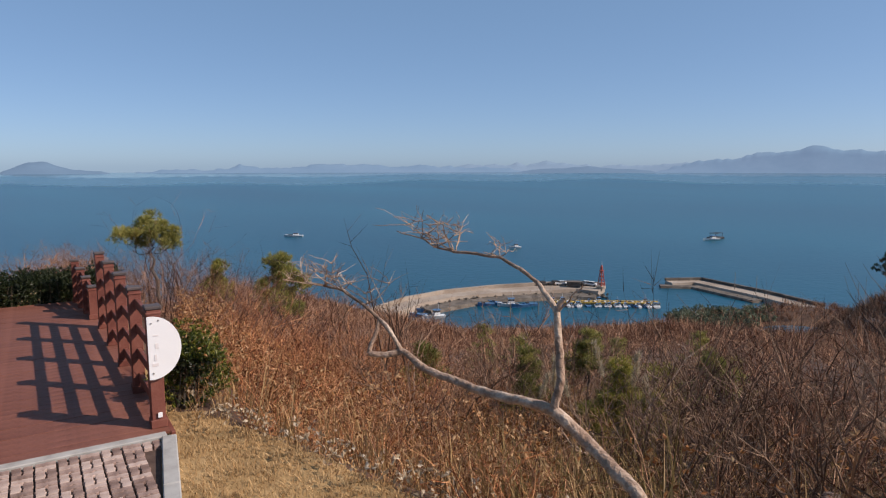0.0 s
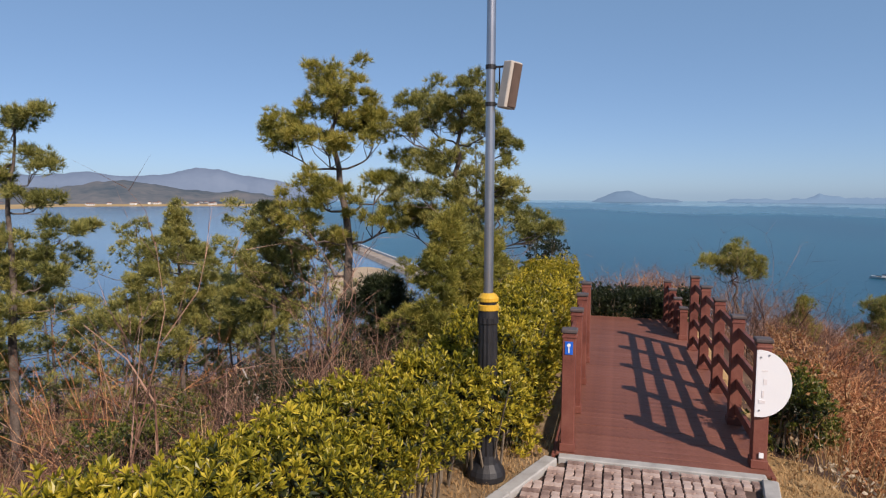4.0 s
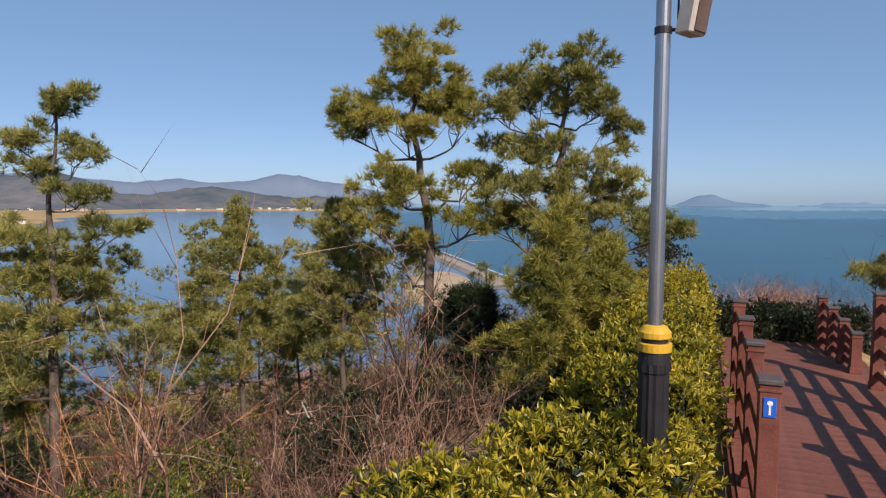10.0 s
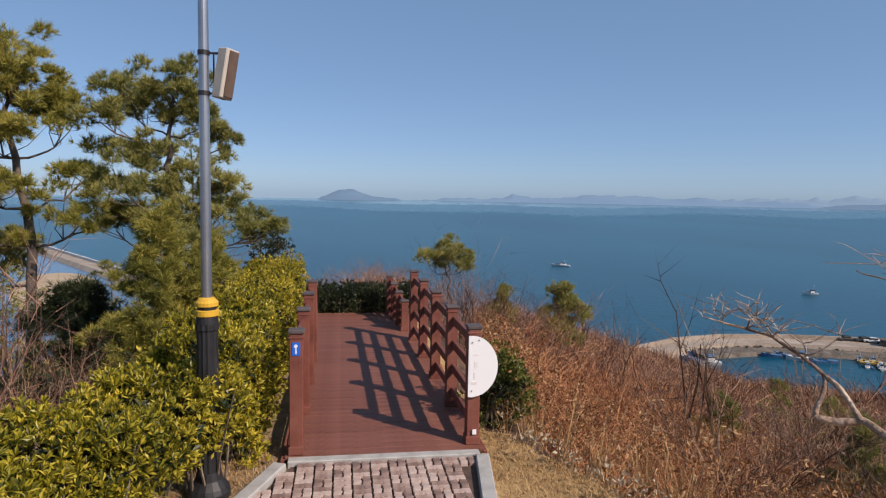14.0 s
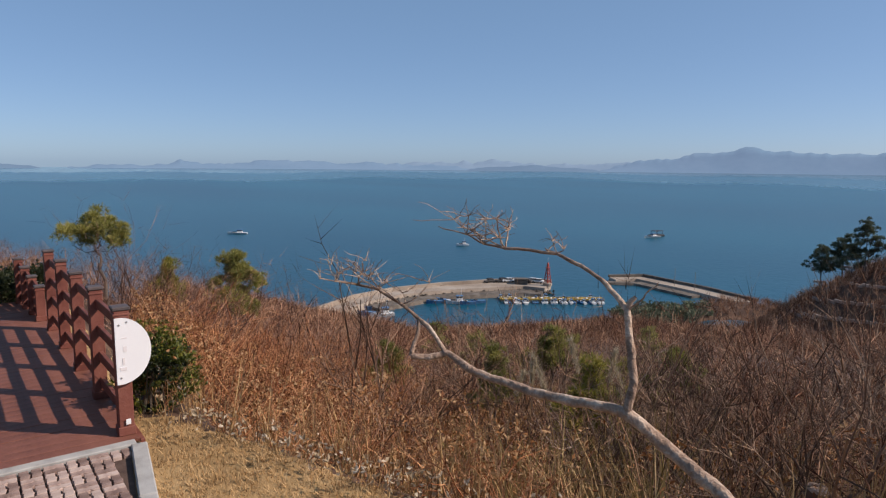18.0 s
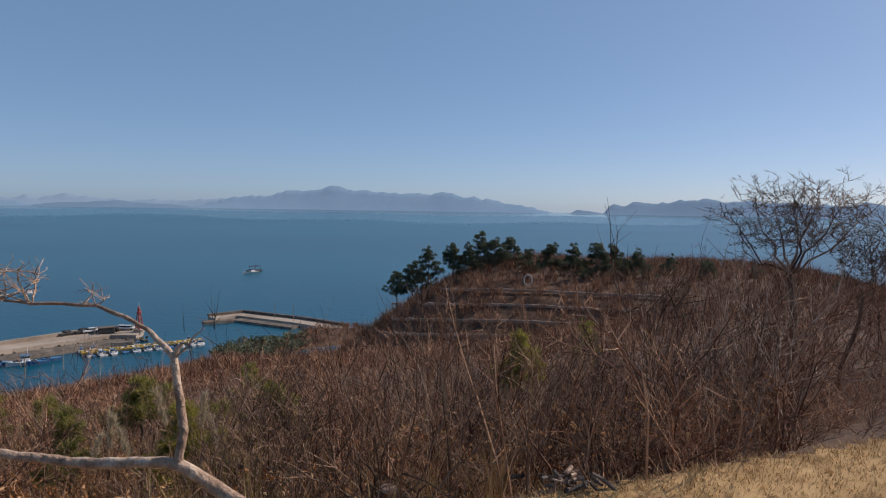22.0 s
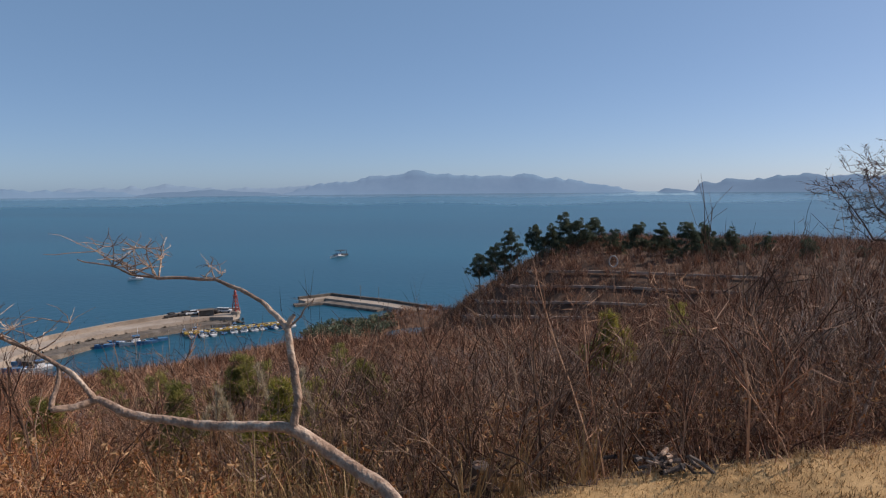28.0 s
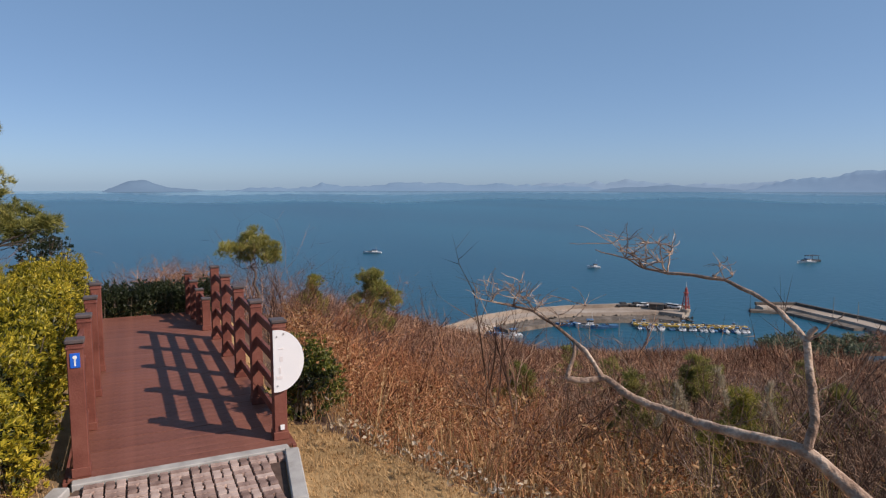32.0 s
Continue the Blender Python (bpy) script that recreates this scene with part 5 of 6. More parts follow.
for (az, el, d), n, ln in (((47.9, -7.6, 2.7), 3, 2), ((43.4, -7.2, 2.8), 5, 3.5), ((41.5, -6.8, 2.85), 5, 3), ((39.9, -6.1, 2.9), 4, 2.6), ((32.2, -11.0, 3.0), 4, 3), ((30.3, -10.5, 3.05), 4, 3), ((28.3, -10.1, 3.1), 4, 2), ((34.2, -12.3, 2.95), 3, 4)):
    for k in range(n):
        a1, e1 = az + rng.normal(-0.3, 1.0) * ln * 0.6, el + rng.uniform(0.1, 1.0) * ln * 0.7
        a2, e2 = a1 + rng.normal(-0.4, 0.8) * ln * 0.6, e1 + rng.uniform(-0.1, 0.8) * ln * 0.6
        limb(((az, el, d), (a1, e1, d + rng.normal(0, 0.08)), (a2, e2, d + rng.normal(0, 0.15))), 0.0052, 0.0018, 4, twigs)
        for j in range(4):
            limb(((a1, e1, d), (a1 + rng.normal(0, 1.1), e1 + rng.uniform(-0.1, 1.7), d + rng.normal(0, 0.1))), 0.0030, 0.0013, 3, twigs)
twigs.obj("twig_spray", grey_bark_m, dead)


# ---- standing bare trees ----
def bare_tree(name, label, az, d, top_el, seed, stems=2, r0=0.05, mat=None, depth=4, spread=0.35, kids=3, twist=0.14):
    foot = on_ground(az, d, -0.1)
    h = at(az, top_el, d).z - foot.z
    t = thing(name, label, "tree", "bare trees on the slope", place=foot)
    g = Geo()
    v, f = bare_shape(np.random.default_rng(seed), h * 0.72, stems, depth, spread, 5 if depth < 4 else 4, r0, twist, kids, least=0.0032)
    v = v * np.array([1, 1, h / max(v[:, 2].max(), 0.1)])
    g.add(v, f)
    g.obj("trunk", mat or twig_m, t)
    return t


def crowned_tree(label, d, foot_az, fork, limbs, seed, r0=0.07):
    """A leafless tree: a bare trunk to its fork, then limbs to the (azimuth, elevation) ends, each with a fan of twigs."""
    rng = np.random.default_rng(seed)
    foot = on_ground(foot_az, d, -0.1)
    t = thing("bare_tree", label, "tree", "bare trees on the slope", place=foot)
    o = np.array(foot)
    split = np.array(at(fork[0], fork[1], d)) - o
    g = Geo()
    q = np.linspace(0, 1, 9)
    tube(g, np.outer(q, split) + np.stack([0.06 * np.sin(q * 6), 0.06 * np.sin(q * 4 + 1), 0 * q], -1) * np.sin(q * 3.1)[:, None], np.linspace(r0, r0 * 0.62, 9), 8)
    g.obj("trunk", sapling_m, t, smooth=True)
    g = Geo()
    for k, (a, e) in enumerate(limbs):
        end = np.array(at(a, e, d + rng.normal(0, 0.5))) - o
        q = np.linspace(0, 1, 7)
        pts = split + np.outer(q, end - split) + np.outer(np.sin(q * 3.14), (0, 0, -0.12)) + rng.normal(0, 0.05, (7, 3)) * np.sin(q * 3.14)[:, None]
        tube(g, pts, r0 * np.linspace(0.34, 0.07, 7), 5)
        for b in range(12):
            p = pts[3 + b % 4]
            v, f = bare_shape(rng, rng.uniform(0.5, 0.85), 2, 4, 1.0, 3, 0.008, 0.3, 3, light=True, least=0.0048)
            g.add(v * (1.15, 1.15, 0.8) + p, f)
    g.obj("crown", sapling_m, t, "fine leafless twigs")


crowned_tree("leafless dark tree with a broad twiggy crown", 14, 100.8, (99.8, -4.8), ((95.8, -0.9), (97.2, 0.6), (98.6, 1.2), (100.2, 0.6), (101.6, 1.7), (103.4, 0.9), (104.6, 0.0)), 301, 0.085)
crowned_tree("leafless tree with a flat twiggy crown", 15, 103.4, (104.7, -6.2), ((105.2, -2.6), (106.4, -1.2), (107.4, -2.8), (103.9, -3.0)), 302, 0.055)
bare_tree("bare_tree", "thin upright leafless tree", 90.2, 13, 1.0, 303, 3, 0.036, sapling_m, depth=4, spread=0.3, twist=0.18)
bare_tree("bare_tree", "thin leafless tree on the slope", 94.5, 12, -1.5, 304, 3, 0.035, depth=4, spread=0.35)
bare_tree("bare_tree", "thin leafless tree on the slope", 86.5, 11, -5.5, 305, 3, 0.03, depth=4)
bare_tree("bare_tree", "thin leafless tree on the slope", 72.0, 10, -8.5, 306, 3, 0.028, depth=4)
bare_tree("bare_tree", "thin leafless tree on the slope", 66.5, 9, -9.5, 307, 3, 0.026, depth=4)
bare_tree("bare_tree", "thin leafless tree on the slope", 79.5, 9.5, -9.5, 308, 3, 0.026, depth=4)
bare_tree("bare_tree", "thin leafless tree on the slope", 58.5, 10.5, -11, 309, 3, 0.026, depth=4)
bare_tree("bare_tree", "thin leafless tree on the slope", 38.5, 13, -11.0, 310, 3, 0.026, depth=4)
bare_tree("bare_tree", "slender pale-barked leafless stem on the slope", -46.3, 7.6, -9.5, 311, 1, 0.028, grey_bark_m, depth=3, spread=0.1)
bare_tree("bare_tree", "pale forked stems of a cut shrub", -31.2, 9.0, -12.2, 312, 4, 0.034, pale_bark_m, depth=2, spread=0.3, twist=0.2)
bare_tree("bare_tree", "leafless pale-stemmed tree above the lagoon", -77.5, 9, -2.5, 313, 2, 0.03, sapling_m, depth=4, spread=0.25)
bare_tree("bare_tree", "leafless reddish bush among the pines", -43.8, 9.5, -8.5, 314, 6, 0.016, twig_r_m, depth=4, spread=0.4)
bare_tree("bare_tree", "leafless twiggy bush beside the pines", -57.0, 8.0, -11.0, 315, 7, 0.014, twig_m, depth=4, spread=0.6)
bare_tree("bare_tree", "leafless twiggy bush on the slope", -63.5, 7.5, -12.5, 316, 7, 0.012, twig_m, depth=4, spread=0.6)

# The first two pines carry the hill's shadow in their needle colour.
dark = [pine(-66.5, 13.0, -8.5, 360, crown=0.92, spread=1.9, tufts=640, trunk_r=0.09, mat=shade_evergreen_m, pads=4, tlen=0.19, limbs=30, label="pine on the slope above the lagoon, needles coloured dark as shade"),
        pine(-72.5, 12.5, -8.0, 361, crown=0.92, spread=1.9, tufts=640, trunk_r=0.09, mat=shade_evergreen_m, pads=4, tlen=0.19, limbs=30, label="pine on the slope above the lagoon, needles coloured dark as shade"),
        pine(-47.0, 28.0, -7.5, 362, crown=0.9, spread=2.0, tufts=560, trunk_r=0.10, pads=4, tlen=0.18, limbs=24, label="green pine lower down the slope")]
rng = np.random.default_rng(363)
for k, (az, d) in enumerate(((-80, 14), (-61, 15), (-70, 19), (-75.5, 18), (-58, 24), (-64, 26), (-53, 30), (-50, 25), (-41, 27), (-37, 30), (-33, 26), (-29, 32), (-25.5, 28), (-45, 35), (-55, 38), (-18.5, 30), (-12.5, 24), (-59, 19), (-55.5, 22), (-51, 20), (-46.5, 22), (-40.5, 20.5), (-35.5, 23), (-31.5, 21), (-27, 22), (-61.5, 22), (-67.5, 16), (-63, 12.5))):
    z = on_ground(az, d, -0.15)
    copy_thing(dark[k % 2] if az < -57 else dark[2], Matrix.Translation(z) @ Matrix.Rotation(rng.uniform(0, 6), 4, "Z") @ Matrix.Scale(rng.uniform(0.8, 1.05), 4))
for az, d, el, seed in ((21.5, 15, -11.2, 320), (23.5, 18, -10.6, 321), (25.5, 14, -12.0, 322), (27.5, 17, -11.6, 323), (30.0, 15, -12.4, 324), (20.0, 20, -9.6, 325), (33.0, 18, -12.6, 326), (16.0, 18, -9.4, 327), (11.0, 19, -8.6, 328), (36.0, 14, -12.8, 329), (47.0, 12, -14.0, 330), (61.5, 8, -12.5, 331), (64.0, 11, -10.5, 332), (69.5, 12, -8.8, 333), (75.5, 11, -8.4, 334), (83.0, 10, -8.2, 335), (89.0, 11, -5.0, 336)):
    bare_tree("bare_tree", "thin leafless sapling rising from the thicket", az, d, el, seed, 2, 0.020, twig_m, depth=4, spread=0.4, twist=0.18)
for k, (az, d, el) in enumerate(((40.0, 24, -15.0), (44.5, 19, -16.5), (48.5, 26, -14.8), (52.5, 17, -16.8), (55.0, 30, -13.6), (57.5, 22, -15.5), (36.5, 32, -14.0), (84.5, 30, -9.8))):
    pine(az, d, el, 340 + k, crown=0.92, spread=0.9, tufts=520, trunk_r=0.04, profile="cone", limbs=16, pad=0.24, mat=needle_y_m if k % 2 else None, label="small young pine among the bare thickets")

young_pine("olive young pine in the thicket under the dead tree", 50.0, 9.4, -16.6, -23.5, 3.2, 380, needle_y_m, 0.03, 12, 0.0, 0.6, 0.10)
young_pine("small dark olive pine in the thicket", 31.8, 14.0, -15.6, -19.5, 1.5, 381, needle_m, 0.03, 8, 0.0, 0.9)
young_pine("small olive pine in the thicket", 41.6, 11.5, -16.6, -20.5, 1.7, 382, needle_m, 0.03, 8, 0.0, 0.6)
young_pine("small olive pine in the thicket", 57.0, 11.5, -15.0, -19.0, 1.6, 383, needle_m, 0.03, 8, 0.0, 0.6)
young_pine("small yellow-green pine among the bare saplings", 78.8, 9.5, -11.6, -15.2, 1.3, 384, needle_y_m, 0.025, 7, 0.0, 0.8)
young_pine("small olive pine in the thicket", 46.6, 13.0, -14.4, -17.5, 1.5, 385, needle_m, 0.03, 8, 0.0, 0.6)

# a sawn stump with broken side branches
foot = on_ground(67.5, 5.5, -0.08)
stump = thing("tree_stump", "weathered brown sawn stump with broken dark side branches", "stump", place=foot)
rise = at(67.5, -23.6, 5.5).z - foot.z
g = Geo()
q = np.linspace(0, 1, 8)
tube(g, np.stack([0.03 * np.sin(q * 3), 0.02 * q, rise * q], -1), 0.125 - 0.045 * q ** 0.6 + 0.010 * np.sin(q * 17), 9)
g.obj("trunk", sapling_m, stump, smooth=True)
bm = bmesh.new()
bmesh.ops.create_cone(bm, cap_ends=True, segments=9, radius1=0.080, radius2=0.072, depth=0.025, matrix=Matrix.Translation((0.004, 0.02, rise + 0.008)) @ Matrix.Rotation(0.12, 4, "X"))
part("cut_face", bm, grey_bark_m, stump, "grey sawn face")
rng = np.random.default_rng(395)
for a2, el, dd in ((62.3, -22.6, 5.3), (72.6, -17.6, 5.7), (65.0, -20.6, 5.9), (71.0, -22.8, 5.2), (75.0, -20.5, 5.6)):
    g = Geo()
    a = np.array((0.0, 0.0, rise * rng.uniform(0.45, 0.9)))
    b = np.array(at(a2, el, dd) - foot)
    q = np.linspace(0, 1, 8)
    pts = a + np.outer(q, b - a) + np.stack([0.03 * np.sin(q * 9 + a2), 0.03 * np.cos(q * 7), -0.10 * np.sin(q * math.pi) + 0.03 * np.sin(q * 11)], -1)
    tube(g, pts, 0.020 - 0.014 * q, 6)
    for k in range(7):
        i0 = rng.integers(2, 8)
        w = rng.uniform(0, 6.28)
        ln = rng.uniform(0.10, 0.32)
        tip = np.array((math.cos(w) * 0.6, math.sin(w) * 0.6, rng.uniform(-0.1, 0.8))) * ln
        tube(g, [pts[i0], pts[i0] + tip * 0.5 + np.array((0, 0, 0.02)), pts[i0] + tip], [0.008, 0.005, 0.002], 4)
    g.obj("branch", sapling_m, stump, smooth=True)

# saplings that stand clear of the thicket
rng = np.random.default_rng(388)
for k in range(34):
    az, d = 44 + 58 * (k + rng.uniform(0, 0.9)) / 34, rng.uniform(7.0, 13.5)
    d = max(d, float(np.interp(az, EDGE_AZ, EDGE_R)) + 1.8)
    el = math.degrees(math.atan((on_ground(az, d).z + rng.uniform(1.9, 3.1) - EYE) / d))
    bare_tree("bare_tree", "dark slim leafless sapling in the brown thicket", az, d, el, 390 + k, 2 + k % 2, 0.017 + 0.008 * (k % 3 == 0), sapling_m if k % 3 else grey_bark_m, depth=4, spread=0.32, twist=0.20)

# ---- pines on the terraced hill ----
for i, (az, el) in enumerate(((67.6, -6.0), (69.0, -5.0), (70.4, -3.8), (72.6, -3.5), (73.9, -3.6), (75.0, -2.4), (76.2, -2.9), (77.5, -2.8), (79.2, -3.8), (81.2, -3.3), (83.1, -3.3), (85.1, -3.0), (86.4, -3.2), (88.3, -3.7), (91, -4.0), (94, -4.3), (97.5, -4.6), (103, -5.6), (107, -6.4), (109.5, -6.6), (112, -6.9))):
    t = young_pine("dark pine on the crest of the terraced hill", az, 132 + (i * 5) % 9, el, el - (2.0 + 0.5 * (i % 3)), 1.05 + 0.25 * (i % 2), 400 + i, rust_needle_m, 0.13, 10, 0.0, 1.3, 0.34)
    t["group"] = "pines on the hill crest"

# ---- harbour ----
def mole(name, label, cat, spine, width, top, bottom, mat, batter=1.2, cap=None):
    """A built bank along a spine in the plan: a level top and sloping sides."""
    ob = thing(name, label, cat)
    pts = [flat(a, d, 0) for a, d in spine]
    rows = []
    for i, p in enumerate(pts):
        q0, q1 = pts[max(0, i - 1)], pts[min(len(pts) - 1, i + 1)]
        t = (q1 - q0).normalized()
        nn = Vector((-t.y, t.x, 0))
        w = width[i] if isinstance(width, (list, tuple)) else width
        rows.append([p + nn * (w / 2 + batter) + Vector((0, 0, bottom)), p + nn * w / 2 + Vector((0, 0, top)), p - nn * w / 2 + Vector((0, 0, top)), p - nn * (w / 2 + batter) + Vector((0, 0, bottom))])
    bm = bmesh.new()
    vs = [[bm.verts.new(v) for v in r] for r in rows]
    for a, b in zip(vs, vs[1:]):
        for k in range(3):
            bm.faces.new((a[k], a[k + 1], b[k + 1], b[k]))
    for r in (vs[0], vs[-1]):
        bm.faces.new(r)
    bmesh.ops.recalc_face_normals(bm, faces=bm.faces)
    part("bank", bm, mat, ob)
    if cap:
        side, h, th, cm, cname = cap
        for a, b in zip(rows, rows[1:]):
            bm = bmesh.new()
            e0, e1 = (a[1], b[1]) if side > 0 else (a[2], b[2])
            mid = (e0 + e1) / 2
            dv = e1 - e0
            box(bm, mid + Vector((0, 0, h / 2)), (th, dv.length + th * 0.3, h), turn=math.atan2(-dv.x, dv.y))
            part(cname, bm, cm, ob)
    return ob


mole("breakwater", "curved pale concrete breakwater with a sea wall", "breakwater", ((23.5, 156), (26.5, 167), (29.7, 182), (33, 192), (37.3, 200), (43.9, 210), (46.4, 208)), (6, 6, 6, 6, 7, 9, 10), -36.0, -42, concrete_m, 1.5, (1, 1.1, 0.8, concrete_m, "sea_wall"))
mole("breakwater", "short straight pier with a dark sea wall", "breakwater", ((51.9, 231), (54.2, 236), (59.0, 219), (62.8, 205)), (5, 6, 6, 6), -36.7, -42, concrete_m, 1.6, (1, 0.9, 0.9, rock_m, "sea_wall"))
mole("pier_armour", "dark rocky toe along the short pier", "rocks", ((51.2, 227), (54.0, 229), (58.8, 212)), (3, 4, 4), -37.3, -42, rock_m, 3)
mole("quay", "stony inner quay apron below the breakwater", "quay", ((30.5, 178), (34.5, 189), (39, 197), (44, 203), (46.0, 202)), 8, -37.0, -42, rock_m, 3)
rng = np.random.default_rng(80)
g = Geo()
for k in range(420):
    a = rng.uniform(26, 47)
    d = np.interp(a, (23, 26.5, 29.7, 33, 37.3, 43.9, 46.4), (158, 171, 187, 197, 205, 214, 211)) - rng.uniform(6, 10)
    c = flat(a, d, -37.6 + rng.uniform(-0.3, 0.5))
    v = unit(rng.normal(0, 1, (8, 3))) * rng.uniform(0.4, 1.0) + np.array(c)
    g.add(v, np.array([(0, 1, 2), (0, 2, 3), (0, 3, 4), (1, 2, 5), (2, 3, 6), (3, 4, 7), (1, 5, 6), (4, 6, 7), (5, 6, 7), (0, 1, 4)]))
tagged(g.obj("rubble", rock_m), "loose dark rocks along the quay's foot", "rocks", kind="stuff")

beacon = thing("harbour_beacon", "slim red steel harbour beacon at the breakwater's end", "beacon", place=flat(46.35, 208, -36.0))
part("plinth", lathe(bmesh.new(), ((1.5, 0), (1.5, 0.8), (1.2, 0.9)), 12), concrete_m, beacon)
for sx in (-1, 1):
    for sy in (-1, 1):
        g = Geo()
        tube(g, [(sx * 0.8, sy * 0.8, 0.85), (sx * 0.3, sy * 0.3, 5.7)], [0.16, 0.12], 6)
        g.obj("leg", red_m, beacon)
for k in range(4):
    z0, z1 = 0.9 + 1.2 * k, 2.1 + 1.2 * k
    w0, w1 = 0.8 - 0.104 * (z0 - 0.85), 0.8 - 0.104 * (z1 - 0.85)
    for a, b in (((-w0, -w0), (w1, -w1)), ((w0, -w0), (w1, w1)), ((w0, w0), (-w1, w1)), ((-w0, w0), (-w1, -w1))):
        g = Geo()
        tube(g, [(*a, z0), (*b, z1)], [0.08, 0.08], 4)
        g.obj("brace", red_m, beacon)
part("ladder_tube", lathe(bmesh.new(), ((0.22, 0.9), (0.22, 5.6)), 10), red_m, beacon)
part("gallery", lathe(bmesh.new(), ((0.4, 5.6), (0.8, 5.7), (0.8, 5.9), (0.35, 6.0)), 14), red_m, beacon)
part("lantern", lathe(bmesh.new(), ((0.4, 6.0), (0.4, 7.0), (0.15, 7.5), (0.06, 7.6)), 12), red_m, beacon)
part("mast", lathe(bmesh.new(), ((0.06, 7.6), (0.05, 9.0)), 6), hull_m, beacon)

dock = thing("floating_dock", "yellow-edged floating dock crowded with small boats", "dock")
d0, d1 = flat(42.2, 191, SEA), flat(51.2, 197, SEA)
dv = d1 - d0
turn = math.atan2(-dv.x, dv.y)
part("pontoon", boxed((d0 + d1) / 2 + Vector((0, 0, 0.25)), (2.6, dv.length, 0.7), bevel=0.1, turn=turn), concrete_m, dock)
nn = Vector((-dv.y, dv.x, 0)).normalized()
for s in (-1.2, 1.2):
    part("edge_beam", boxed((d0 + d1) / 2 + nn * s + Vector((0, 0, 0.75)), (0.45, dv.length, 0.45), bevel=0.05, turn=turn), ochre_m, dock, "yellow edge beam")


rng = np.random.default_rng(91)
for k in range(46):
    f = (k + 0.5) / 46
    c = d0 + dv * f + nn * rng.uniform(-0.8, 0.8) + Vector((0, 0, 0.72))
    crate = part("crate" if k % 2 else "net_heap", boxed(c, (rng.uniform(0.5, 1.2), rng.uniform(0.5, 1.3), rng.uniform(0.3, 0.9)), bevel=0.12, turn=turn + rng.normal(0, 0.4)), (ochre_m, dark_m, hull_m, rock_m)[k % 4], dock)


def boat_mesh(ln, wd, hull, cabin, tag):
    """A small boat: a pointed hull with a sheer, a deck and a wheelhouse."""
    ob = thing("fishing_boat", tag, "boat", "boats of the harbour")
    bm = bmesh.new()
    rows = []
    for f in np.linspace(0, 1, 7):
        w = wd / 2 * (1 - 0.95 * max(0, f - 0.45) ** 2 / 0.3025) * (0.85 + 0.15 * min(1, f * 4))
        y = (f - 0.5) * ln
        z = 0.75 + 0.5 * f * f
        rows.append([bm.verts.new((x * w, y, zz)) for x, zz in ((-0.55, -0.35), (-1, z), (1, z), (0.55, -0.35))])
    for a, b in zip(rows, rows[1:]):
        for k in range(4):
            bm.faces.new((a[k], a[(k + 1) % 4], b[(k + 1) % 4], b[k]))
    bm.faces.new(rows[0])
    bm.faces.new(rows[-1])
    bmesh.ops.recalc_face_normals(bm, faces=bm.faces)
    part("hull", bm, hull, ob)
    if cabin:
        part("wheelhouse", boxed((0, -ln * 0.12, 1.55), (wd * 0.55, ln * 0.26, 1.5), bevel=0.1), hull_m, ob)
        part("roof", boxed((0, -ln * 0.12, 2.34), (wd * 0.66, ln * 0.32, 0.12), bevel=0.03), blueboat_m, ob)
        part("window_band", boxed((0, -ln * 0.12, 1.9), (wd * 0.56, ln * 0.263, 0.4)), dark_m, ob)
        part("mast", lathe(bmesh.new(), ((0.06, 2.4), (0.04, 4.4)), 6, (0, -ln * 0.2, 0)), hull_m, ob)
    part("deck_gear", boxed((0, ln * 0.16, 1.0), (wd * 0.5, ln * 0.2, 0.5), bevel=0.08), dark_m, ob)
    return ob


big = boat_mesh(11, 3.6, hull_m, True, "white fishing boat with a wheelhouse afloat")
mid = boat_mesh(6.5, 2.3, hull_m, True, "small white workboat moored in the harbour")
skiff = boat_mesh(5.0, 1.7, blueboat_m, False, "small blue open skiff moored in the harbour")
big.matrix_basis = pose(*flat(19.3, 385, SEA), 0, 0, 60)
copy_thing(big, pose(*flat(55.0, 385, SEA), 0, 0, 80))
barge = thing("raft_barge", "dark flat work raft with a canopy alongside a boat", "boat", place=flat(55.35, 393, SEA))
part("deck", boxed((0, 0, 0.5), (9, 5, 1.0), bevel=0.1), dark_m, barge)
part("canopy", boxed((0.5, 0, 3.2), (7, 4, 0.2), bevel=0.04), dark_m, barge)
for sx in (-2.6, 3.6):
    for sy in (-1.7, 1.7):
        part("canopy_post", boxed((sx, sy, 2.1), (0.15, 0.15, 2.2)), dark_m, barge)
mid.matrix_basis = pose(*flat(38.75, 322, SEA), 0, 0, 70)
rng = np.random.default_rng(90)
skiff.matrix_basis = pose(*flat(30.8, 178, SEA), 0, 0, 75)
for k in range(34):
    f = (k + 0.5) / 34
    p = d0 + dv * f - nn * (-3.2 if k % 3 == 0 else 3.2)
    copy_thing(mid if rng.random() < 0.55 else skiff, Matrix.Translation(p) @ Matrix.Rotation(turn + radians(90 + rng.normal(0, 8)), 4, "Z") @ Matrix.Scale(rng.uniform(0.45, 0.68), 4))
for a, d, w in ((37.2, 188, 40), (38.3, 186, 60), (39.3, 185, 75), (40.2, 187, 80), (36.3, 186, 70), (30.2, 172, 60), (31.6, 170, 80)):
    copy_thing(mid if rng.random() < 0.4 else skiff, pose(*flat(a, d, SEA), 0, 0, w))


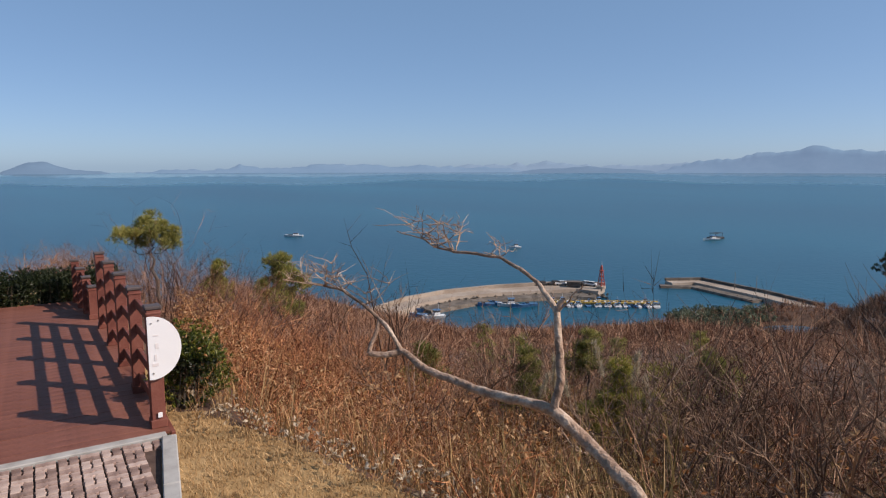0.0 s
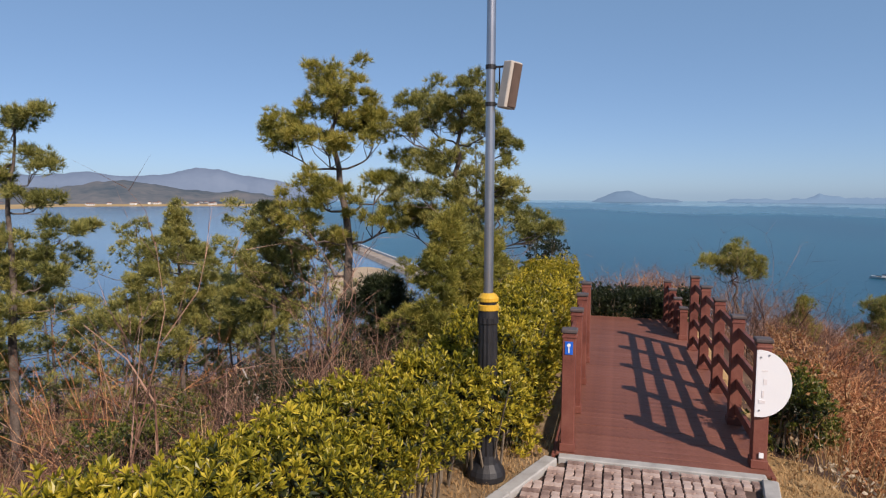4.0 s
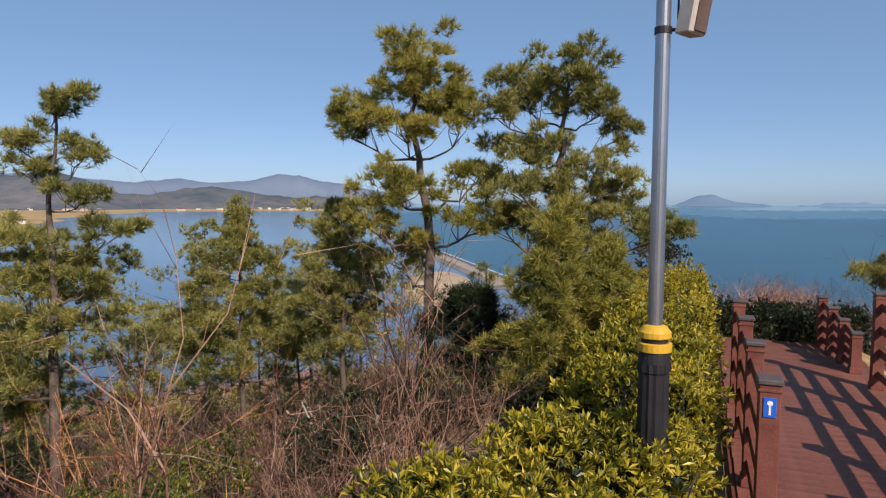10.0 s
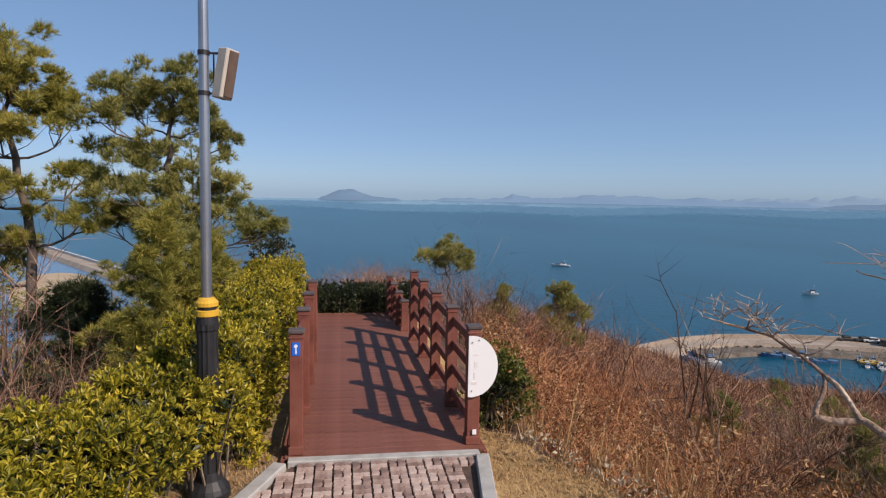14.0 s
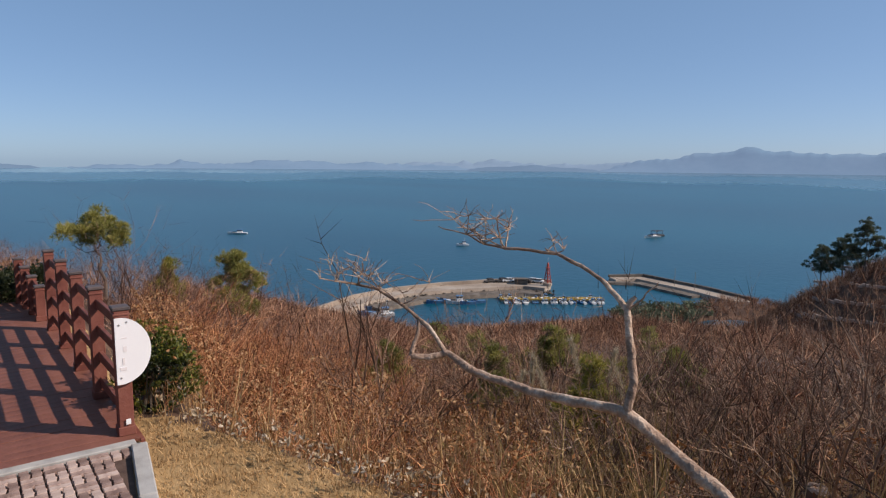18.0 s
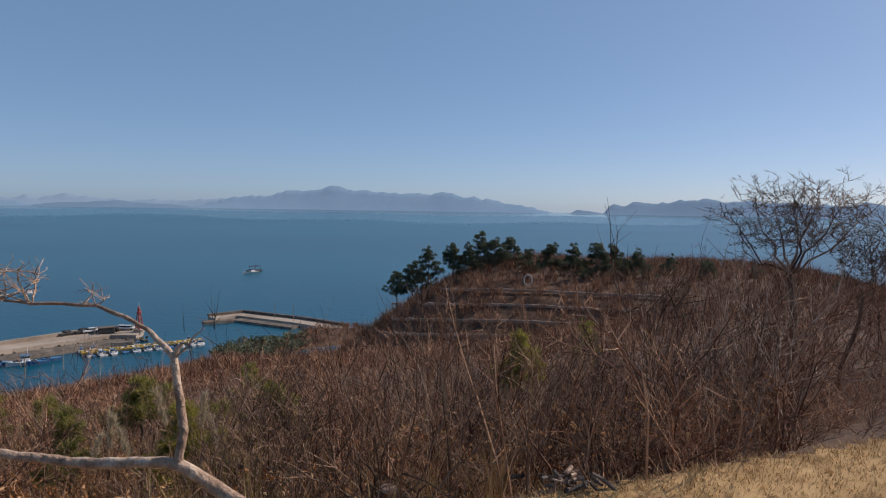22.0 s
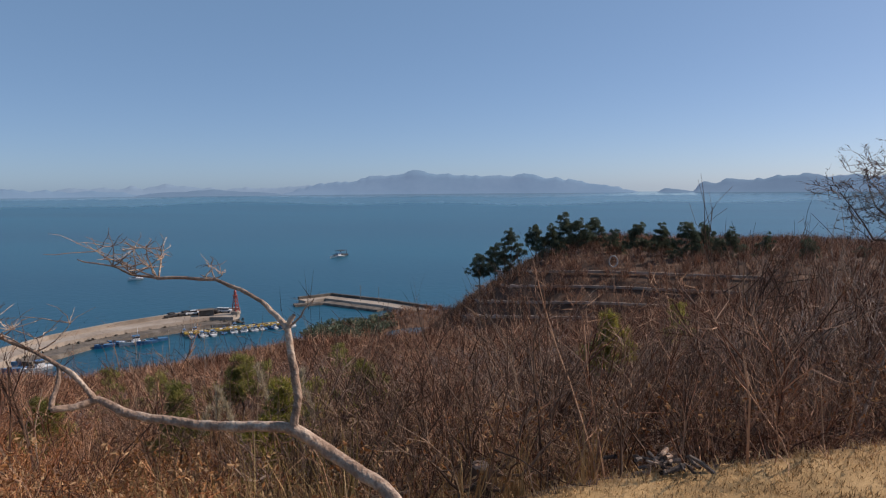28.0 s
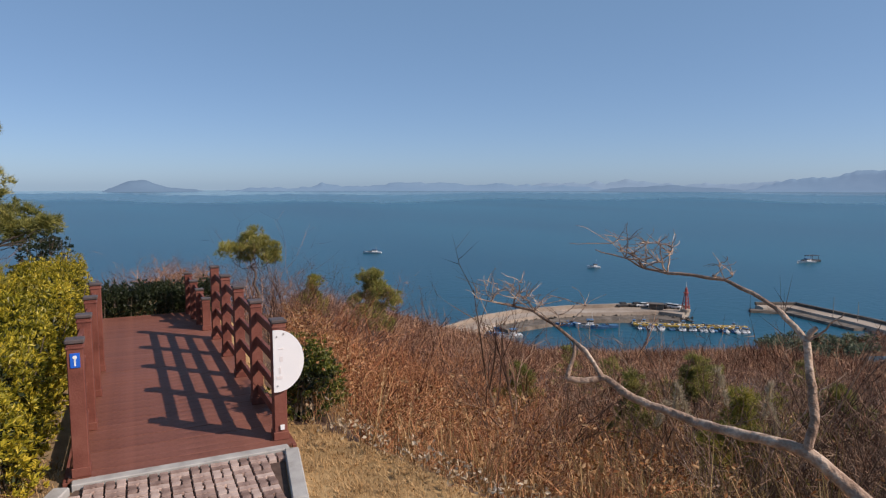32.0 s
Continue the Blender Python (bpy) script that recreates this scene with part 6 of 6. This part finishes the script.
def car(body):
    ob = thing("car", "small car parked on the breakwater", "car", "cars on the breakwater")
    part("body", boxed((0, 0, 0.62), (1.75, 4.3, 0.62), bevel=0.14), body, ob)
    part("cabin", boxed((0, -0.25, 1.15), (1.5, 2.2, 0.55), bevel=0.2), dark_m, ob, "dark glazed cabin")
    part("roof", boxed((0, -0.25, 1.43), (1.35, 1.7, 0.06), bevel=0.02), body, ob)
    for x in (-0.78, 0.78):
        for y in (-1.35, 1.35):
            bm = bmesh.new()
            bmesh.ops.create_cone(bm, cap_ends=True, segments=14, radius1=0.32, radius2=0.32, depth=0.2, matrix=Matrix.Translation((x, y, 0.32)) @ Matrix.Rotation(radians(90), 4, "Y"))
            part("wheel", bm, dark_m, ob)
    return ob


c1, c2 = car(hull_m), car(dark_m)
c1.matrix_basis = pose(*flat(45.0, 213, -36.0), 0, 0, 20)
c2.matrix_basis = pose(*flat(42.3, 211.5, -36.0), 0, 0, 70)
for k, (a, d, w) in enumerate(((41.2, 210, 75), (45.5, 212, 25), (44.5, 211.5, 15), (42.9, 211.5, 60))):
    copy_thing(c1 if k % 2 else c2, pose(*flat(a, d, -36.0), 0, 0, w))
shed = thing("harbour_shed", "low dark stone shed on the breakwater", "shed", place=flat(44.0, 209.5, -36.0))
part("wall", boxed((0, 0, 0.8), (3.0, 4.2, 1.6), bevel=0.25, turn=0.9), rock_m, shed)
part("roof", boxed((0, 0, 1.68), (3.2, 4.5, 0.18), bevel=0.05, turn=0.9), rock_m, shed)
pole = thing("harbour_lamp", "slim pale lamp standard by the harbour", "street lamp", "lamps of the harbour", place=flat(38.5, 172, -38.5))
part("pole", lathe(bmesh.new(), ((0.10, 0), (0.06, 5.5)), 8), concrete_m, pole)
part("arm", boxed((0.4, 0, 5.45), (1.0, 0.08, 0.08)), concrete_m, pole)
for a, d in ((41.0, 176), (58.6, 217), (57.0, 222)):
    copy_thing(pole, pose(*flat(a, d, -38.5 if d < 200 else -36.3), 0, 0, 40))

# the ring sculpture on the terraced hill
ringp = on_ground(79.2, 121, 0.0)
ringob = thing("ring_sculpture", "pale oval ring standing on the terraced hill", "sculpture", place=(ringp.x, ringp.y, at(79.2, -6.9, 121).z))
bm = bmesh.new()
N, K = 28, 8
vv = []
ra = radians(79.2)
for i in range(N):
    w = 2 * math.pi * i / N
    for j in range(K):
        q = 2 * math.pi * j / K
        rr = 0.72 + 0.13 * math.cos(q)
        lx, lz = rr * math.cos(w), 1.0 + (rr + 0.28) * math.sin(w)
        vv.append(bm.verts.new((lx * math.cos(ra), -lx * math.sin(ra), lz)))
        vv[-1].co += Vector((math.sin(ra), math.cos(ra), 0)) * 0.13 * math.sin(q)
for i in range(N):
    for j in range(K):
        a0, a1 = i * K + j, i * K + (j + 1) % K
        b0, b1 = ((i + 1) % N) * K + j, ((i + 1) % N) * K + (j + 1) % K
        bm.faces.new((vv[a0], vv[a1], vv[b1], vv[b0]))
part("ring", bm, pale_bark_m, ringob)

# pale retaining walls of the terraces
def sight(az, el):
    """Where a line of sight meets the hillside."""
    r = np.arange(70, 160, 0.5)
    p = np.stack([r * math.sin(radians(az)), r * math.cos(radians(az))], -1)
    z = EYE + r * math.tan(radians(el))
    hit = np.where(height(p[:, 0], p[:, 1]) > z)[0]
    k = hit[0] if len(hit) else len(r) - 1
    return Vector((p[k, 0], p[k, 1], z[k]))


for el, a0, a1 in ((-7.6, 68.3, 93), (-8.9, 67.2, 90), (-10.3, 66.3, 92), (-11.6, 65.8, 88)):
    terrace = thing("terrace_wall", "low pale stone wall along a hillside terrace", "wall", "terrace walls")
    pts = [sight(a, el + 0.03 * math.sin(a * 0.5)) for a in np.arange(a0, a1, 0.8)]
    bm = bmesh.new()
    for p, q in zip(pts, pts[1:]):
        dv = q - p
        if dv.length < 5:
            box(bm, (p + q) / 2 + Vector((0, 0, 0.5)), (0.4, dv.length + 0.2, 0.42), turn=math.atan2(-dv.x, dv.y))
    part("wall", bm, pale_wall_m, terrace)

# small mounds of bare earth on the lawn
for az, d, r in ((95.0, 5.4, 0.15), (103.0, 6.0, 0.11), (106.0, 6.15, 0.10), (98.8, 5.9, 0.05)):
    mound = thing("earth_mound", "small mound of dark loose earth on the lawn", "mound", "earth mounds", place=on_ground(az, d, -0.01))
    rng = np.random.default_rng(int(az))
    bm = bmesh.new()
    bmesh.ops.create_icosphere(bm, subdivisions=3, radius=r)
    for v in bm.verts:
        v.co = Vector((v.co.x * 1.3, v.co.y, v.co.z * 0.5)) * (1 + 0.55 * noise.noise(v.co * 26 + Vector((az, 0, 0))) + 0.3 * noise.noise(v.co * 60))
    part("earth", bm, earth_m, mound)

# brushwood heap at the lawn's edge
heap = thing("brushwood_heap", "heap of cut branches and pale logs on the lawn", "log pile", place=on_ground(83.5, 6.0))
rng = np.random.default_rng(97)
for k in range(26):
    g = Geo()
    c = np.array([rng.normal(0, 0.12), rng.normal(0, 0.22), 0.03 + rng.uniform(0, 0.10)])
    w = rng.uniform(0, 6.28)
    ln = rng.uniform(0.08, 0.25)
    dvec = np.array([math.cos(w), math.sin(w), rng.normal(0, 0.35)]) * ln / 2
    tube(g, [c - dvec, c + dvec * 0.2 + rng.normal(0, 0.02, 3), c + dvec], np.array([1, 0.9, 0.8]) * rng.uniform(0.010, 0.026), 6)
    g.obj("log", grey_bark_m if rng.random() < 0.4 else bark_m, heap)
# plume grasses near the dead tree
rng = np.random.default_rng(98)
for az, d, el in ((44.5, 7.5, -15.5), (47.0, 7.2, -16.5), (49.5, 7.8, -14.5), (51.0, 7.4, -15.0), (42.5, 8.2, -17.0), (53.0, 8.5, -17)):
    foot = on_ground(az, d, -0.05)
    pl = thing("plume_grass", "tall dry reed stalk with a pale feathery plume", "grass", "plume grasses", place=foot)
    top = np.array(at(az, el, d) - foot)
    g = Geo()
    q = np.linspace(0, 1, 6)
    bend = np.outer(q, top) + np.outer(q ** 3, (rng.normal(0, 0.12), rng.normal(0, 0.12), -0.05))
    tube(g, bend, np.linspace(0.006, 0.003, 6), 4)
    g.obj("stalk", straw_m, pl)
    g = Geo()
    f = rng.uniform(0.80, 1.0, 90)
    pos = np.stack([np.interp(f, q, bend[:, i]) for i in range(3)], -1) + rng.normal(0, 0.008, (90, 3))
    needles(g, pos, np.tile(unit(np.array([[0.2, 0.1, 1.0]])), (90, 1)), rng, 5, 0.08, 0.006, 0.35)
    g.obj("plume", plume_m, pl, "pale feathery plume")

# ---- round the lagoon ----
mole("dike", "long sea dike with a road and a white barrier", "dike", ((-16.2, 305), (-17.2, 321), (-21.0, 414), (-22.3, 460), (-25.0, 600), (-27.9, 885), (-30, 1360), (-31, 2100)), 8, -36.2, -42, concrete_m, 6, (-1, 1.3, 1.0, paint_m, "barrier"))
road = mole("road", "coast road with a white roadside wall round the reed flats", "road", ((-79, 250), (-75, 300), (-72.6, 350), (-71.2, 420), (-71.6, 500), (-72.2, 620), (-70.5, 820), (-67.5, 1050), (-62, 1350), (-57, 1550)), 8, -36.7, -40, asphalt_m, 2, (1, 0.9, 0.7, paint_m, "roadside_wall"))


def cottage(az, d, w, dp, h, turn, wall, label):
    z = max(float(height(flat(az, d, 0).x, flat(az, d, 0).y)), -37.2) - 0.2
    ob = thing("cottage", label, "house", "houses round the lagoon", place=flat(az, d, z))
    ob.rotation_euler = (0, 0, turn)
    wall_ob = part("wall", boxed((0, 0, h / 2), (w, dp, h), bevel=0.05), wall, ob)
    bm = bmesh.new()
    pr = [bm.verts.new(p) for p in ((-w / 2 - 0.5, -dp / 2 - 0.5, h), (w / 2 + 0.5, -dp / 2 - 0.5, h), (w / 2 + 0.5, dp / 2 + 0.5, h), (-w / 2 - 0.5, dp / 2 + 0.5, h), (-w / 2 - 0.5, 0, h + dp * 0.22), (w / 2 + 0.5, 0, h + dp * 0.22))]
    for f in ((0, 1, 5, 4), (2, 3, 4, 5), (0, 4, 3), (1, 2, 5), (0, 3, 2, 1)):
        bm.faces.new([pr[i] for i in f])
    part("roof", bm, roof_m, ob)
    for k in range(3):
        part("window", boxed((-w * 0.3 + w * 0.3 * k, -dp / 2 - 0.02, h * 0.55), (w * 0.14, 0.1, h * 0.3)), dark_m, ob)


cottage(-56.2, 1180, 24, 12, 9, 0.9, paint_m, "white two-storey house on the reed flats")
cottage(-55.0, 1200, 26, 10, 5, 0.9, paint_m, "low white house on the reed flats")
cottage(-69.2, 900, 12, 9, 6, 1.1, paint_m, "small white house beside the coast road")
cottage(-64.8, 1330, 26, 12, 7, 1.0, paint_m, "pale house on a cleared slope")
rng = np.random.default_rng(95)
for k in range(46):
    a = rng.choice((rng.uniform(-60, -49), rng.uniform(-44, -33)))
    cottage(a, rng.uniform(2250, 2750), rng.uniform(10, 26), rng.uniform(8, 12), rng.uniform(4, 8), rng.uniform(0, 3), paint_m if rng.random() < 0.5 else hull_m, "distant village house with a dark roof")
pole2 = thing("utility_pole", "slim concrete utility pole beside the coast road", "utility pole", "poles of the coast road", place=flat(-72.0, 380, -36.5))
part("pole", lathe(bmesh.new(), ((0.2, 0), (0.13, 10.0)), 8), concrete_m, pole2)
part("crossarm", boxed((0, 0, 9.4), (2.0, 0.12, 0.12)), concrete_m, pole2)
for a, d in ((-73.2, 360), (-71.6, 440), (-72.4, 520), (-71.9, 640), (-70.6, 760), (-69.3, 880), (-67.9, 1000), (-66.0, 1120)):
    copy_thing(pole2, pose(*flat(a, d, -36.5), 0, 0, a))

# woods round the lagoon: clumps of small trees
clump = []
for i in range(4):
    r2 = np.random.default_rng(500 + i)
    g = Geo()
    pos = unit(r2.normal(0, 1, (30, 3))) * r2.uniform(0.5, 1.0, (30, 1)) * (0.5, 0.5, 0.45) + (0, 0, 0.55)
    needles(g, pos, unit(pos - np.array([0, 0, 0.4])), r2, 4, 0.30, 0.15, 0.8)
    clump.append(g.arrays())
rng = np.random.default_rng(96)
g = Geo()
p, az, r = area(rng, 2200, -88, -56, 800, 1750)
ok = (p[:, 2] > -31) & ((np.sin(p[:, 0] * 0.02) * np.sin(p[:, 1] * 0.017) > -0.35))
scatter(g, clump, p[ok], rng.uniform(6, 11, ok.sum()), rng)
p, az, r = area(rng, 200, -88, -73.5, 150, 420)
scatter(g, clump, p, rng.uniform(4, 8, len(p)), rng)
tagged(g.obj("far_woods", rust_needle_m), "dark pine woods on the low hills by the lagoon", "woods", kind="stuff")
p, az, r = area(rng, 300, 50.5, 60, 150, 190)
g = Geo()
ok = p[:, 2] > SEA - 0.1
scatter(g, clump, p[ok], rng.uniform(1.2, 3.0, ok.sum()), rng)
tagged(g.obj("young_conifers", rust_needle_m), "young conifers above the harbour shore", "shrubs", kind="stuff")
